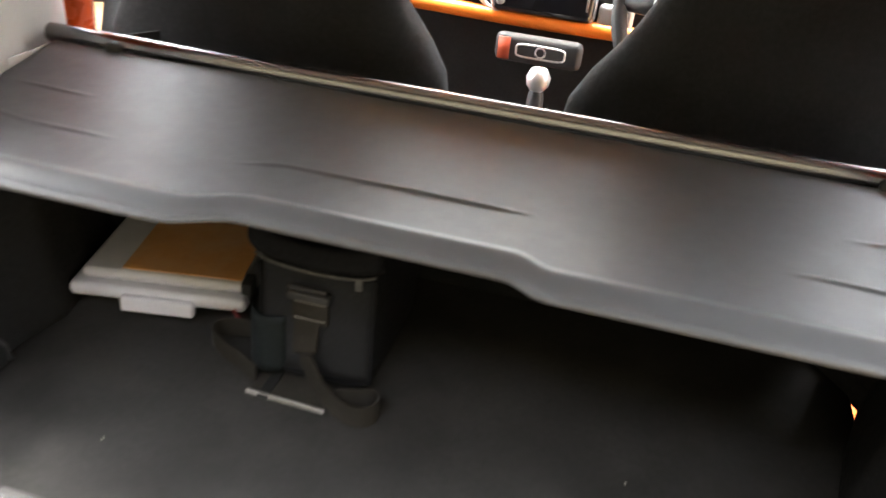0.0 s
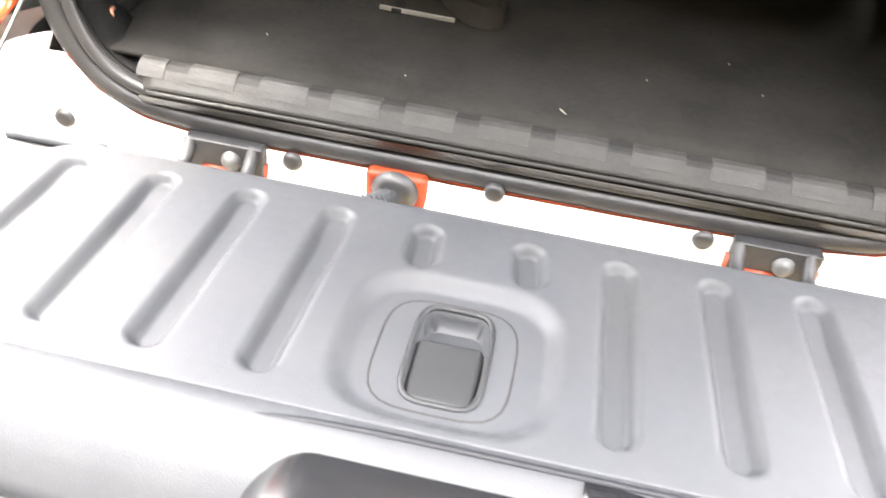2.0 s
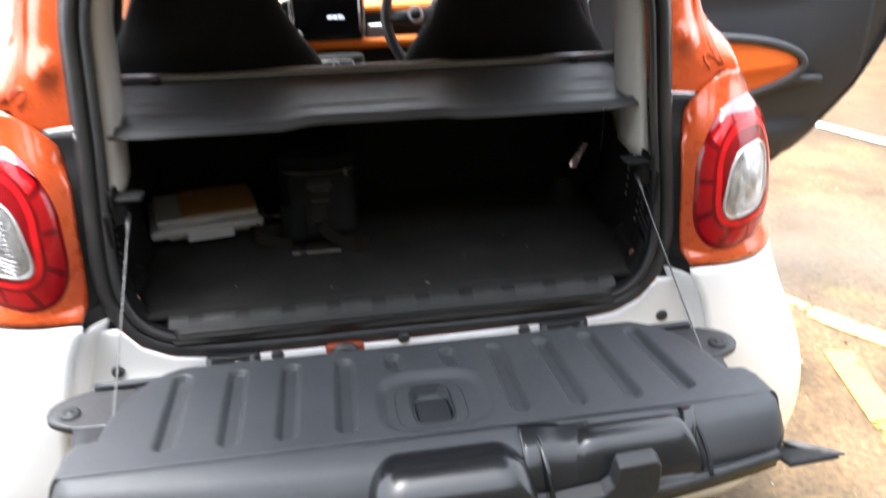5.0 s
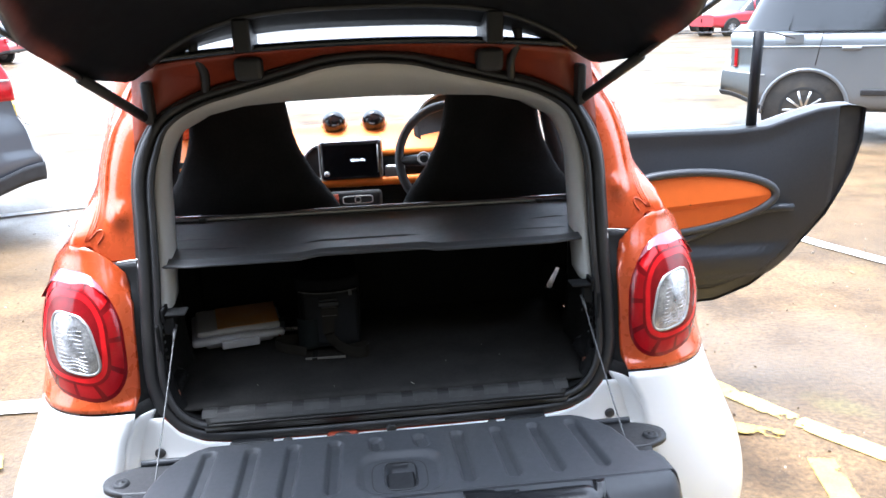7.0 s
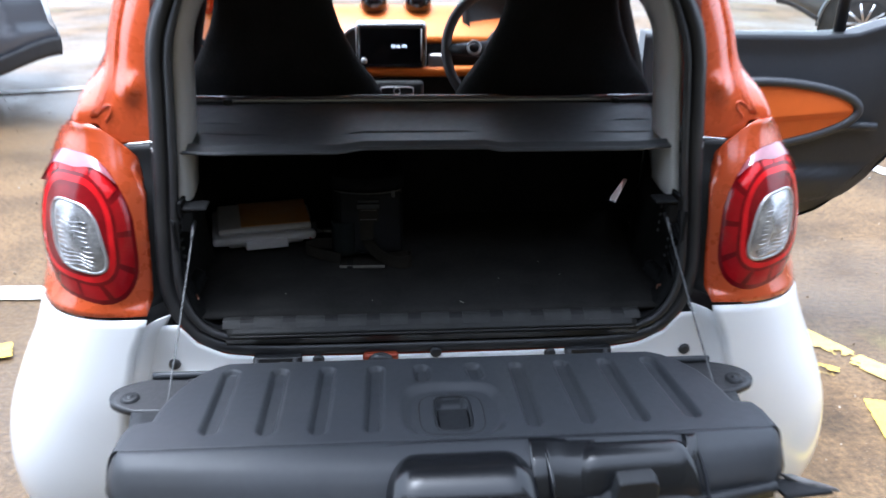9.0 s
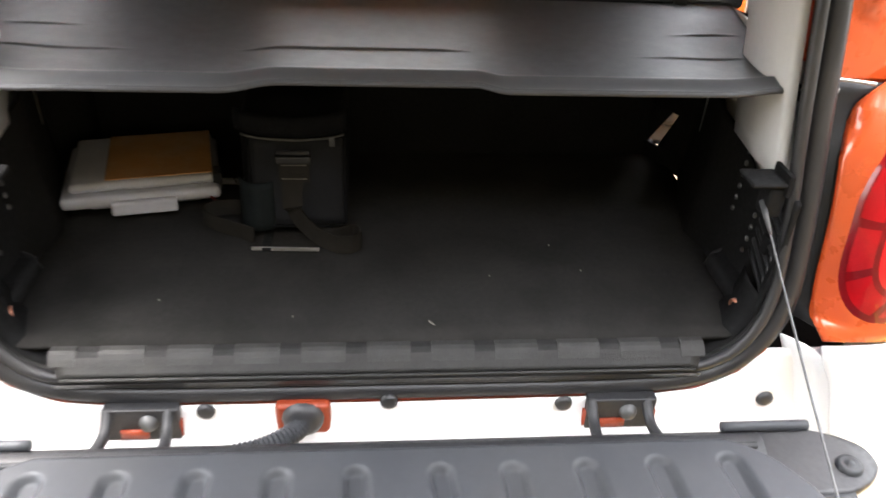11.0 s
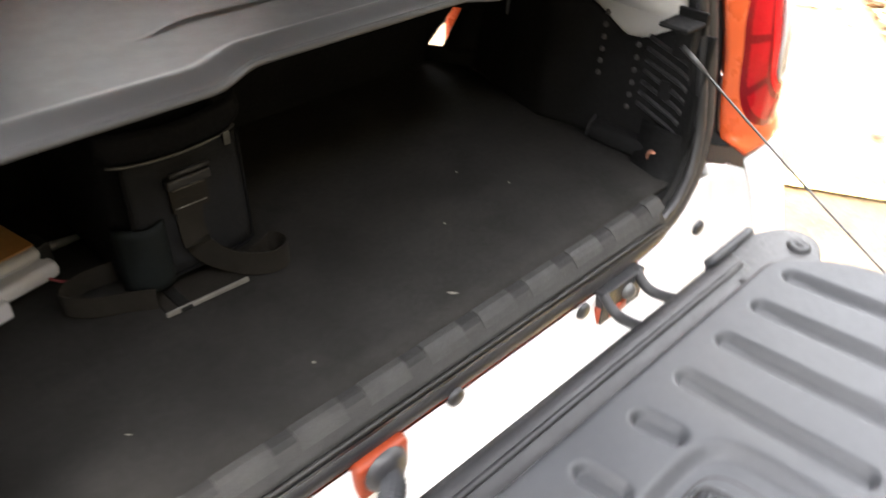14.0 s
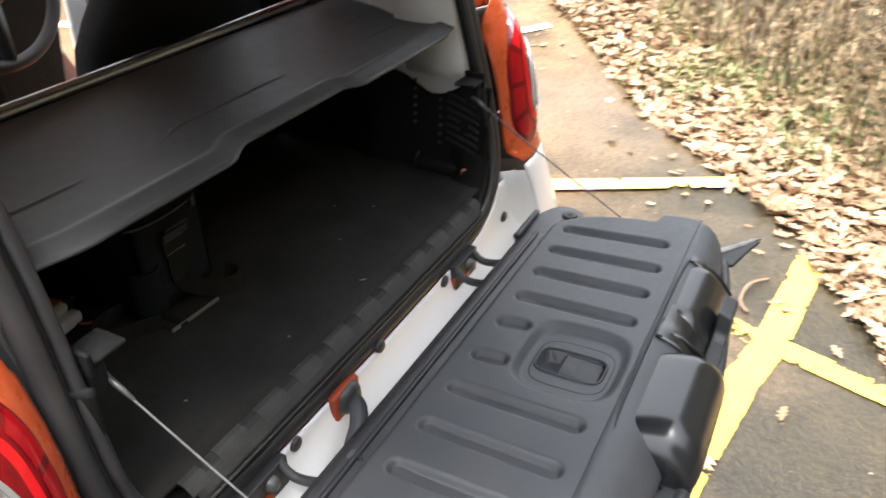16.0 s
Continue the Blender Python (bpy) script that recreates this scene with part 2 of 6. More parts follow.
def wet_ground():
    """Brown, damp tarmac: mud, worn grit, moss and patches of standing wet."""
    m = bpy.data.materials.new("wet_tarmac")
    m.use_nodes = True
    n, l = m.node_tree.nodes, m.node_tree.links
    b = n["Principled BSDF"]
    co = n.new("ShaderNodeTexCoord")

    def field(scale, detail, lo, hi, kind="ShaderNodeTexNoise"):
        t = n.new(kind)
        t.inputs["Scale"].default_value = scale
        if kind == "ShaderNodeTexNoise":
            t.inputs["Detail"].default_value = detail
            t.inputs["Roughness"].default_value = 0.62
        l.new(co.outputs["Object"], t.inputs["Vector"])
        r = n.new("ShaderNodeMapRange")
        r.inputs["From Min"].default_value, r.inputs["From Max"].default_value = lo, hi
        l.new(t.outputs["Fac" if kind == "ShaderNodeTexNoise" else "Distance"], r.inputs["Value"])
        return r.outputs["Result"]

    def mix(f, a, c):
        x = n.new("ShaderNodeMixRGB")
        l.new(f, x.inputs[0])
        for k, v in ((1, a), (2, c)):
            if isinstance(v, tuple):
                x.inputs[k].default_value = (*v, 1)
            else:
                l.new(v, x.inputs[k])
        return x.outputs["Color"]

    damp, mud, crumb = field(0.55, 6, 0.42, 0.62), field(1.9, 10, 0.42, 0.62), field(48, 10, 0.36, 0.66)
    speck = field(95, 2, 0.16, 0.05, "ShaderNodeTexVoronoi")
    moss = field(1.3, 8, 0.60, 0.72)
    col = mix(mud, (0.176, 0.111, 0.054), (0.070, 0.043, 0.020))
    col = mix(damp, col, (0.130, 0.086, 0.045))
    col = mix(moss, col, (0.150, 0.128, 0.048))
    axis = n.new("ShaderNodeSeparateXYZ")
    l.new(co.outputs["Object"], axis.inputs["Vector"])
    wave = n.new("ShaderNodeMath")
    wave.operation = "MULTIPLY_ADD"
    l.new(field(1.1, 6, 0.3, 0.7), wave.inputs[0])
    wave.inputs[1].default_value = 1.5
    l.new(axis.outputs["Y"], wave.inputs[2])
    bare = n.new("ShaderNodeMapRange")
    bare.inputs["From Min"].default_value, bare.inputs["From Max"].default_value = 1.15, 0.35
    l.new(wave.outputs[0], bare.inputs["Value"])
    col = mix(bare.outputs["Result"], col, mix(mud, (0.055, 0.0425, 0.0225), (0.032, 0.0255, 0.0138)))
    x = n.new("ShaderNodeMixRGB")
    x.blend_type = "MULTIPLY"
    x.inputs[0].default_value = 0.9
    l.new(col, x.inputs[1])
    fine = mix(field(260, 6, 0.34, 0.66), (0.62, 0.61, 0.58), (1.28, 1.27, 1.24))
    both = n.new("ShaderNodeMixRGB")
    both.blend_type = "MULTIPLY"
    both.inputs[0].default_value = 1.0
    l.new(mix(crumb, (0.52, 0.50, 0.47), (1.34, 1.32, 1.26)), both.inputs[1])
    l.new(fine, both.inputs[2])
    l.new(both.outputs["Color"], x.inputs[2])
    grit = n.new("ShaderNodeMath")
    grit.operation = "MULTIPLY"
    l.new(speck, grit.inputs[0])
    l.new(field(9, 3, 0.50, 0.62), grit.inputs[1])
    l.new(mix(grit.outputs[0], x.outputs["Color"], (0.34, 0.28, 0.19)), b.inputs["Base Color"])
    r = n.new("ShaderNodeMapRange")
    r.inputs["To Min"].default_value, r.inputs["To Max"].default_value = 0.62, 0.32
    l.new(damp, r.inputs["Value"])
    l.new(r.outputs["Result"], b.inputs["Roughness"])
    b.inputs["Specular IOR Level"].default_value = 0.32
    b.inputs["Coat Roughness"].default_value = 0.12
    c = n.new("ShaderNodeMapRange")
    c.inputs["To Min"].default_value, c.inputs["To Max"].default_value = 0.0, 0.32
    l.new(damp, c.inputs["Value"])
    l.new(c.outputs["Result"], b.inputs["Coat Weight"])
    bn = n.new("ShaderNodeBump")
    bn.inputs["Strength"].default_value, bn.inputs["Distance"].default_value = 0.5, 0.005
    l.new(crumb, bn.inputs["Height"])
    l.new(bn.outputs["Normal"], b.inputs["Normal"])
    return m


M_GROUND = wet_ground()
edges = sorted({round(v, 3) for v in lin(-4, 7, 111)} | {-900, -200, -60, -25, -12, -7, 10, 15, 25, 60, 200, 900})
ground = part("ground", sheet(lambda u, v: (u, v, ground_height(u, v)), edges, edges), M_GROUND)
tagged(ground, "wet brown car park tarmac with mud and grit", "ground", kind="structure")

M_LINE_WHITE = material("clean_line_paint", (0.76, 0.75, 0.72), 0.6, vary=0.1, scale=10, stain=0.6, stain_color=(0.42, 0.34, 0.22), stain_scale=9, bump=0.5, bump_scale=200)
M_YELLOW = material("yellow_line_paint", (0.80, 0.55, 0.065), 0.6, vary=0.15, scale=10, stain=0.95, stain_color=(0.22, 0.155, 0.06), stain_scale=26, bump=0.5, bump_scale=200)
M_BAY = material("bay_line_paint", (0.78, 0.55, 0.13), 0.6, vary=0.15, scale=10, stain=0.9, stain_color=(0.34, 0.25, 0.10), stain_scale=22, bump=0.5, bump_scale=200)
M_LINE = material("worn_line_paint", (0.75, 0.55, 0.17), 0.6, vary=0.15, scale=10, stain=0.9, stain_color=(0.46, 0.33, 0.12), stain_scale=16, bump=0.5, bump_scale=200)


def road_line(name, pts, width, mat, label, seed, worn=0.80):
    """A painted strip worn through in places, 4 mm over the ground."""
    rng = random.Random(seed)
    bm = bmesh.new()
    pts = [Vector((*p, 0)) for p in pts]
    cells = 22
    for leg, (a, b) in enumerate(zip(pts, pts[1:])):
        k = max(2, int((b - a).length / 0.007))
        d = (b - a).normalized()
        a, b = a - d * width * 0.12, b + d * width * 0.12
        w = Vector((-d.y, d.x, 0)) * width
        grid = []
        for i in range(k + 1):
            p = a.lerp(b, i / k)
            z = ground_height(p.x, p.y) + 0.003 + 0.0012 * seed + 0.0006 * (leg % 2)
            grid.append([bm.verts.new(p + w * (c / cells - 0.5 + rng.uniform(-0.015, 0.015)) + d * rng.uniform(-0.003, 0.003) + Vector((0, 0, z))) for c in range(cells + 1)])
        for i in range(k):
            for c in range(cells):
                q = (grid[i][c].co + grid[i + 1][c + 1].co) / 2
                gone = noise.noise(q * 9 + Vector((seed, 0, 0))) + 0.5 * noise.noise(q * 38) + 0.25 * noise.noise(q * 120) + 0.16 * (abs(c / (cells - 1) - 0.5) * 2) ** 4
                if gone < worn:
                    bm.faces.new((grid[i][c], grid[i + 1][c], grid[i + 1][c + 1], grid[i][c + 1]))
    bmesh.ops.delete(bm, geom=[v for v in bm.verts if not v.link_faces], context="VERTS")
    return tagged(part(name, bm, mat, smooth=False), label, "road marking", kind="structure")


road_line("bay_line", [(1.34, 1.36), (1.53, 1.00), (1.70, 0.74)], 0.09, M_BAY, "worn yellow bay line on the tarmac", 1, 0.42)
road_line("bay_line", [(1.70, 0.74), (1.92, 0.39), (2.36, -0.37)], 0.09, M_LINE, "pale yellowed bay line running to the leaves", 8, 0.52)
road_line("hatch_line", [(1.46, 0.76), (1.31, 0.13), (1.33, -0.36), (1.20, -0.81), (1.0, -1.5)], 0.09, M_YELLOW, "worn yellow hatching line on the tarmac", 2, 0.36)
road_line("hatch_line", [(1.82, -0.585), (1.27, -0.522), (1.08, -0.475), (0.62, -0.405), (0.30, -0.36)], 0.095, M_YELLOW, "cracked yellow line crossing another on the tarmac", 3, 0.50)
road_line("hatch_line", [(-0.175, -0.20), (-0.155, 0.09)], 0.105, M_YELLOW, "yellow line end under the raised tailgate", 10, 0.62)
road_line("hatch_line", [(1.20, 1.05), (1.41, 0.925)], 0.07, M_YELLOW, "short worn scrap of yellow line paint", 7, 0.35)
road_line("hatch_line", [(-1.36, 1.22), (-1.62, 1.13)], 0.10, M_YELLOW, "worn patch of yellow paint beside the car", 9, 0.40)
road_line("bay_line", [(2.3, 4.6), (2.85, 2.95), (3.3, 1.9), (3.92, 1.15)], 0.10, M_LINE_WHITE, "white bay line beside the leaf litter", 4)
road_line("bay_line", [(-1.35, 1.65), (-4.5, 1.75)], 0.11, M_LINE_WHITE, "broad white bay line on muddy tarmac", 5)
road_line("bay_line", [(-2.2, 5.3), (-5.5, 4.3)], 0.10, M_LINE_WHITE, "faded white bay line beside a parked car", 6)

# ---- the small car ----
car = thing("small_car", (0, 1.2, 0), "white and orange two-seat car with hatch up and tailgate down", "car")


# opening of the boot: half width, depth and height along the rubber seal
def seal_depth(z):
    return table([(0.70, 0.015), (0.80, 0.022), (0.89, 0.038), (0.99, 0.062), (1.08, 0.085), (1.20, 0.12), (1.30, 0.155), (1.40, 0.20)], z)


half = [(0.0, 0.712), (0.16, 0.712), (0.30, 0.714), (0.365, 0.722), (0.41, 0.745), (0.438, 0.785), (0.452, 0.84), (0.452, 0.93), (0.448, 1.03),
        (0.447, 1.13), (0.446, 1.205), (0.435, 1.258), (0.404, 1.314), (0.34, 1.351), (0.25, 1.375), (0.16, 1.397), (0.085, 1.416), (0.0, 1.422)]
ring = [(x, z) for x, z in half] + [(-x, z) for x, z in half[-2:0:-1]]
OPEN = spline([(x, seal_depth(z), z) for x, z in ring], 6, True)


def slim(z):
    """The seal lies flatter along the top of the opening."""
    return 1 - 0.42 * smoothstep(1.24, 1.37, z)


def inset(points, d, dy=0.0):
    """The opening's outline, drawn in towards its middle by d and moved by dy."""
    out = []
    k = len(points)
    for i, p in enumerate(points):
        t = points[(i + 1) % k] - points[i - 1]
        nrm = Vector((-t.z, 0, t.x)).normalized()
        out.append(p + nrm * d * slim(p.z) + Vector((0, dy, 0)))
    return out


SLIM = [slim(p.z) for p in OPEN]
seal = part("boot_seal", tube(OPEN, [0.0125 * f for f in SLIM], 12, True), M_RUBBER, car, "black rubber seal round the boot opening")
part("inner_lip", tube(inset(OPEN, 0.0215, -0.007), [0.0068 * f for f in SLIM], 10, True), M_RUBBER, seal)
part("seal_web", tube(inset(OPEN, 0.012, 0.006), [0.010 * f for f in SLIM], 8, True), M_SLOT, seal)
part("outer_lip", tube(inset(OPEN, -0.013, 0.010), [0.006 * f for f in SLIM], 8, True), M_RUBBER, seal)


# body surface: rounded rear corner at height z, a from 0 (rear) to 90 degrees (side)
def body_width(z):
    return curve([(0.28, 0.79), (0.36, 0.815), (0.46, 0.825), (0.56, 0.808), (0.65, 0.770), (0.72, 0.735), (0.80, 0.708), (0.86, 0.703),
                  (0.95, 0.694), (1.03, 0.666), (1.06, 0.650), (1.09, 0.622), (1.13, 0.580)], z)


def body_inner(z):
    return curve([(0.28, 0.50), (0.55, 0.530), (0.74, 0.500), (0.785, 0.480), (0.83, 0.476), (0.96, 0.475), (1.03, 0.481), (1.06, 0.502), (1.085, 0.530), (1.10, 0.556), (1.13, 0.575)], z)


def body_rear(z):
    return curve([(0.28, -0.02), (0.45, -0.06), (0.62, -0.055), (0.77, -0.030), (0.85, -0.012), (0.93, 0.002), (1.00, 0.026), (1.06, 0.060), (1.12, 0.10)], z)


def roll_in(z):
    """How far the lamp surround rolls forward at its inner edge."""
    return 0.036 * smoothstep(0.800, 0.813, z) * smoothstep(1.10, 1.02, z)


def turn(z):
    """The corner is fuller below the lamps than round them."""
    return 0.62 + 0.28 * smoothstep(0.785, 0.86, z)


def corner(s, z, side=1, out=0.0):
    """Point of the body: s in 0..1 round the rear corner, 1..2 along the flank to the door."""
    xi, w, yr, yf = body_inner(z), body_width(z), body_rear(z), 0.34
    if s <= 1:
        a = s * math.pi / 2
        x = xi + (w - xi) * math.sin(a) ** turn(z)
        y = yr + (yf - yr) * (1 - max(0.0, math.cos(a)) ** 0.72)
    else:
        x, y = w, yf + (s - 1) * 0.36
    y += roll_in(z) * max(0.0, 1 - (x - xi) / (w - xi) / 0.34) ** 2
    p = Vector((x * side, y, z))
    if out:
        e = 0.01
        n = (corner(min(s + e, 2), z, 1) - corner(max(s - e, 0), z, 1)).cross(corner(s, z + e, 1) - corner(s, z - e, 1)).normalized()
        if n.x < 0 and n.y > 0 or n.dot(Vector((1, -1, 0))) < 0:
            n = -n
        n.x *= side
        p += n * out
    return p


def seam_height(s):
    """Upper edge of the lamp surround, sinking towards the flank."""
    return 1.097 - 0.050 * smoothstep(0.25, 1.0, s)


for side in (-1, 1):
    arc = [0.5 * (2 * v) ** 1.6 if v < 0.5 else 1 - 0.5 * (2 - 2 * v) ** 1.4 for v in lin(0, 1, 27)] + lin(1.1, 2, 6)
    part("quarter_panel", sheet(lambda s, z: corner(s, z, side), arc, lin(0.28, 0.798, 36)), M_WHITE, car, "glossy white rear quarter panel", thick=0.004)
    part("lamp_surround", sheet(lambda s, v: corner(s, 0.802 + (seam_height(s) - 0.802) * v, side, 0.003), arc, lin(0, 1, 34)), M_ORANGE, car, "glossy orange panel round the tail lamp", thick=0.004)
    # return of the white panel towards the recess of the tailgate
    part("panel_return", sheet(lambda u, z: (side * (body_inner(z) - 0.03 * u), body_rear(z) + (0.002 - body_rear(z) + 0.012) * u ** 0.6 + 0.001, z), lin(0, 1, 6),
                               lin(0.40, 0.785, 12)), M_WHITE, car, thick=0.003)

# white panel under the boot opening
panel = bmesh.new()


def panel_top(x):
    return table([(0, 0.701), (0.30, 0.703), (0.365, 0.711), (0.41, 0.734), (0.436, 0.768)], abs(x))


def panel_depth(z):
    """The panel is upright under the seal and runs out to the bumper below."""
    return curve([(0.50, -0.075), (0.58, -0.070), (0.622, -0.045), (0.655, -0.012), (0.672, -0.003), (0.688, 0.002), (0.702, 0.004), (0.78, 0.010)], z)


sheet(lambda u, v: (u, panel_depth(0.50 + (panel_top(u) - 0.50) * v), 0.50 + (panel_top(u) - 0.50) * v), lin(-0.515, 0.515, 80), lin(0, 1, 24), panel)
rear_panel = part("rear_panel", panel, M_WHITE, car, "white rear panel under the boot opening", thick=0.003)
for x, z in ((-0.45, 0.697), (-0.205, 0.697), (0.0, 0.706), (0.204, 0.697), (0.45, 0.697)):
    part("plug", lathe([(0.0001, 0.006), (0.006, 0.006), (0.0095, 0.004), (0.0105, 0.0)], 16, pose(x, 0.001, z, 90)), M_RUBBER, rear_panel, "black rubber plug")
part("seam", sheet(lambda u, v: (u, 0.0075, panel_top(u) - 0.001 + 0.006 * v), lin(-0.435, 0.435, 60), (0, 1)), M_ORANGE_RAW, rear_panel, "orange painted seam below the seal")

# lower bumper and underbody
part("rear_bumper", sheet(lambda u, z: (u, body_rear(max(z, 0.3)) + 0.06, z), lin(-0.55, 0.55, 12), lin(0.24, 0.52, 6)), M_PLASTIC, car, "black lower rear bumper", thick=0.01)
part("underbody", box((-0.70, 0.08, 0.20), (0.70, 2.35, 0.30)), M_PLASTIC, car, bevel=0.02)

# black panels beside the seal
for side in (-1, 1):
    part("pillar_panel", sheet(lambda u, z: (side * (0.452 + (body_inner(z) + 0.003 - 0.452) * u), seal_depth(z) + 0.010 + (body_rear(z) + roll_in(z) + 0.004 - seal_depth(z) - 0.010) * u ** 1.3, z), lin(0, 1, 8), lin(0.806, 1.064, 20)),
         M_GATE_DARK, car, "matt black plastic panel between seal and lamp", thick=0.004)


# C pillars
def pillar_width(z):
    return curve([(1.03, 0.666), (1.06, 0.650), (1.09, 0.622), (1.13, 0.580), (1.17, 0.562), (1.23, 0.550), (1.28, 0.537), (1.33, 0.517), (1.38, 0.485), (1.42, 0.452), (1.45, 0.43)], z)


def open_half(z):
    return curve([(0.95, 0.462), (1.03, 0.460), (1.12, 0.458), (1.205, 0.457), (1.258, 0.446), (1.314, 0.416), (1.351, 0.35), (1.375, 0.26), (1.42, 0.10)], z)


def pillar_base(u):
    """Lower edge of the pillar, along the seam over the lamp surround."""
    if u > 0.6:
        return 1.050
    return 1.062 + 0.030 * smoothstep(0.20, 0.34, u) - 0.050 * smoothstep(0.40, 0.60, u)


def pillar_foot(x, z):
    """Depth of the body at a half width, as on the rear corner below."""
    h = min(z, 1.12)
    xi, yr = body_inner(h), body_rear(h)
    share = min(0.999, max(0, (x - xi) / (body_width(h) - xi)))
    return yr + (0.34 - yr) * (1 - (1 - share ** (2 / turn(h))) ** 0.36)


def pillar(u, z, side):
    """u from the seal (0) over the outer rail (0.6) to the side window (1)."""
    xi = max(open_half(z), 0.405)
    w = pillar_width(z)
    y0 = seal_depth(z) + 0.012
    low = smoothstep(1.20, 1.10, z)
    t = min(1, u / 0.6)
    x = xi + (w - xi) * t
    h = min(1, max(0, (z - 1.10) / 0.28))
    y = y0 + 0.012 * t + 0.10 * t ** 3.2
    y -= 0.010 * smoothstep(0.50 + 0.14 * h, 0.58 + 0.14 * h, t) * smoothstep(1.0, 0.9, t)
    y += (max(y0, pillar_foot(x, z)) - y) * low
    y -= 0.013 * math.exp(-((x - 0.492) / 0.016) ** 2 - ((z - 1.148) / 0.019) ** 2)
    if u > 0.6:
        k = (u - 0.6) / 0.4
        x, y = w + 0.004 * math.sin(math.pi * k), y + (y0 + 0.355 - y) * k
    return (side * x, y, z)


for side in (-1, 1):
    part("c_pillar", sheet(lambda u, v: pillar(u, pillar_base(u) + (1.425 - pillar_base(u)) * v, side), lin(0, 0.6, 48) + lin(0.64, 1, 8), [v ** 1.25 for v in lin(0, 1, 40)]), M_ORANGE, car,
         "glossy orange rear roof pillar with a raised rail", thick=0.004)
    for k, (t0, t1) in enumerate(((0.370, 0.425), (0.380, 0.485), (0.392, 0.555))):
        part("pillar_ridge", tube([Vector(pillar(t0 + (t1 - t0) * v ** 0.6, 1.104 + 0.30 * v, side)) + Vector((0, -0.001, 0)) for v in lin(0, 1, 24)], [0.0032] * 24, 6), M_ORANGE, car)
    part("seam_sealer", tube(spline([Vector(pillar(u, z, side)) + Vector((0, -0.003, 0)) for u, z in ((0.37, 1.108), (0.35, 1.120), (0.31, 1.122), (0.28, 1.112), (0.29, 1.098))], 6), 0.0018, 6), M_ORANGE, car, "orange bead of seam sealer")
    part("panel_lip", tube([(side * x, seal_depth(1.066) + 0.004 + (body_rear(1.066) - seal_depth(1.066)) * ((x - 0.455) / 0.05) ** 1.3, 1.0665) for x in lin(0.456, 0.496, 8)], 0.0022, 6), M_SILVER, car, "pale upper edge of the black panel")

# header above the opening
def header(u, v):
    x = u
    lo = table([(0, 1.432), (0.085, 1.426), (0.16, 1.408), (0.25, 1.386), (0.34, 1.362), (0.405, 1.325), (0.44, 1.275), (0.47, 1.24)], abs(x))
    hi = 1.445 - 0.029 * (x / 0.45) ** 2
    z = lo + (hi - lo) * v
    return (x, seal_depth(min(z, 1.4)) + 0.012 - 0.075 * v * smoothstep(0.46, 0.38, abs(x)), z)


part("rear_header", sheet(header, lin(-0.455, 0.455, 50), lin(0, 1, 8)), M_ORANGE_SHADED, car, "orange roof header, colour darkened for the hatch's shade", thick=0.004)
roof = part("roof", sheet(lambda u, v: (u * (0.46 + 0.06 * math.sin(v * math.pi * 0.8)), 0.128 + v * 1.10, 1.450 - 0.03 * (u * 0.9) ** 2 + 0.006 * math.sin(v * math.pi * 0.85)), lin(-1, 1, 24), lin(0, 1, 14)),
            M_DARKGLASS, car, "dark roof of the car", thick=0.012)
part("headliner", sheet(lambda u, v: (u * 0.50, 0.30 + v * 0.92, 1.395 + 0.03 * math.sin(v * math.pi)), lin(-1, 1, 12), lin(0, 1, 8)), M_TRIM, car, "pale grey headliner", thick=0.01)

low = list(zip(inset(OPEN, 0.022, 0.008), inset(OPEN, 0.026, 0.03), inset(OPEN, 0.016, 0.075)))
for side in (-1, 1):
    rows = sorted((r for r in low if r[0].x * side > 0.33 and r[0].z < 0.83), key=lambda r: math.atan2(r[0].z - 0.9, r[0].x * side))
    part("seal_flange", sheet(lambda r, k: r[k], rows, (0, 1, 2)), M_LINER, car, "black flange inside the seal", thick=0.002)

# pale inner trim round the upper part of the opening
inner1 = [(p, e, q, r) for p, e, q, r in zip(inset(OPEN, 0.024, 0.010), inset(OPEN, 0.035, 0.016), inset(OPEN, 0.038, 0.06), inset(OPEN, 0.032, 0.13)) if p.z > 0.955]
start = min(range(len(inner1)), key=lambda i: (inner1[i][0].x < 0, abs(inner1[i][0].z - 0.955)))
inner1 = inner1[start:] + inner1[:start]
trim = bmesh.new()
prev = None
for p, e, q, r in inner1:
    top = smoothstep(1.20, 1.33, p.z)
    edge = table([(0, 1.331), (0.17, 1.328), (0.26, 1.324), (0.34, 1.307), (0.40, 1.270), (0.43, 1.21)], abs(q.x))
    q = Vector((q.x, q.y + 0.05 * top, q.z + (edge - q.z) * top))
    r = Vector((r.x, r.y + 0.09 * top, r.z + (edge - 0.006 - r.z) * top))
    now = [trim.verts.new(p), trim.verts.new(e.lerp(p.lerp(q, 0.30) + Vector((0, 0, -0.006)), top)), trim.verts.new(q), trim.verts.new(r)]
    if prev:
        for a in range(3):
            trim.faces.new((prev[a], prev[a + 1], now[a + 1], now[a]))
    prev = now
part("opening_trim", trim, M_TRIM, car, "pale grey plastic trim inside the opening", thick=0.003)


for side in (-1, 1):
    part("inner_pillar", sheet(lambda u, v: (side * (0.425 + 0.110 * u), 0.20 + 0.27 * u, 1.035 + (0.06 + 0.09 * (1 - u)) * v), lin(0, 1, 6), lin(0, 1, 4)), M_TRIM, car, "pale grey inner pillar trim", thick=0.004)

# tail lamps
def on_corner(across, z, side, out):
    """Point of the rear corner by its share of the way across, seen from behind."""
    return corner(math.asin(min(0.999, max(0.001, across)) ** (1 / turn(z))) * 2 / math.pi, z, side, out)


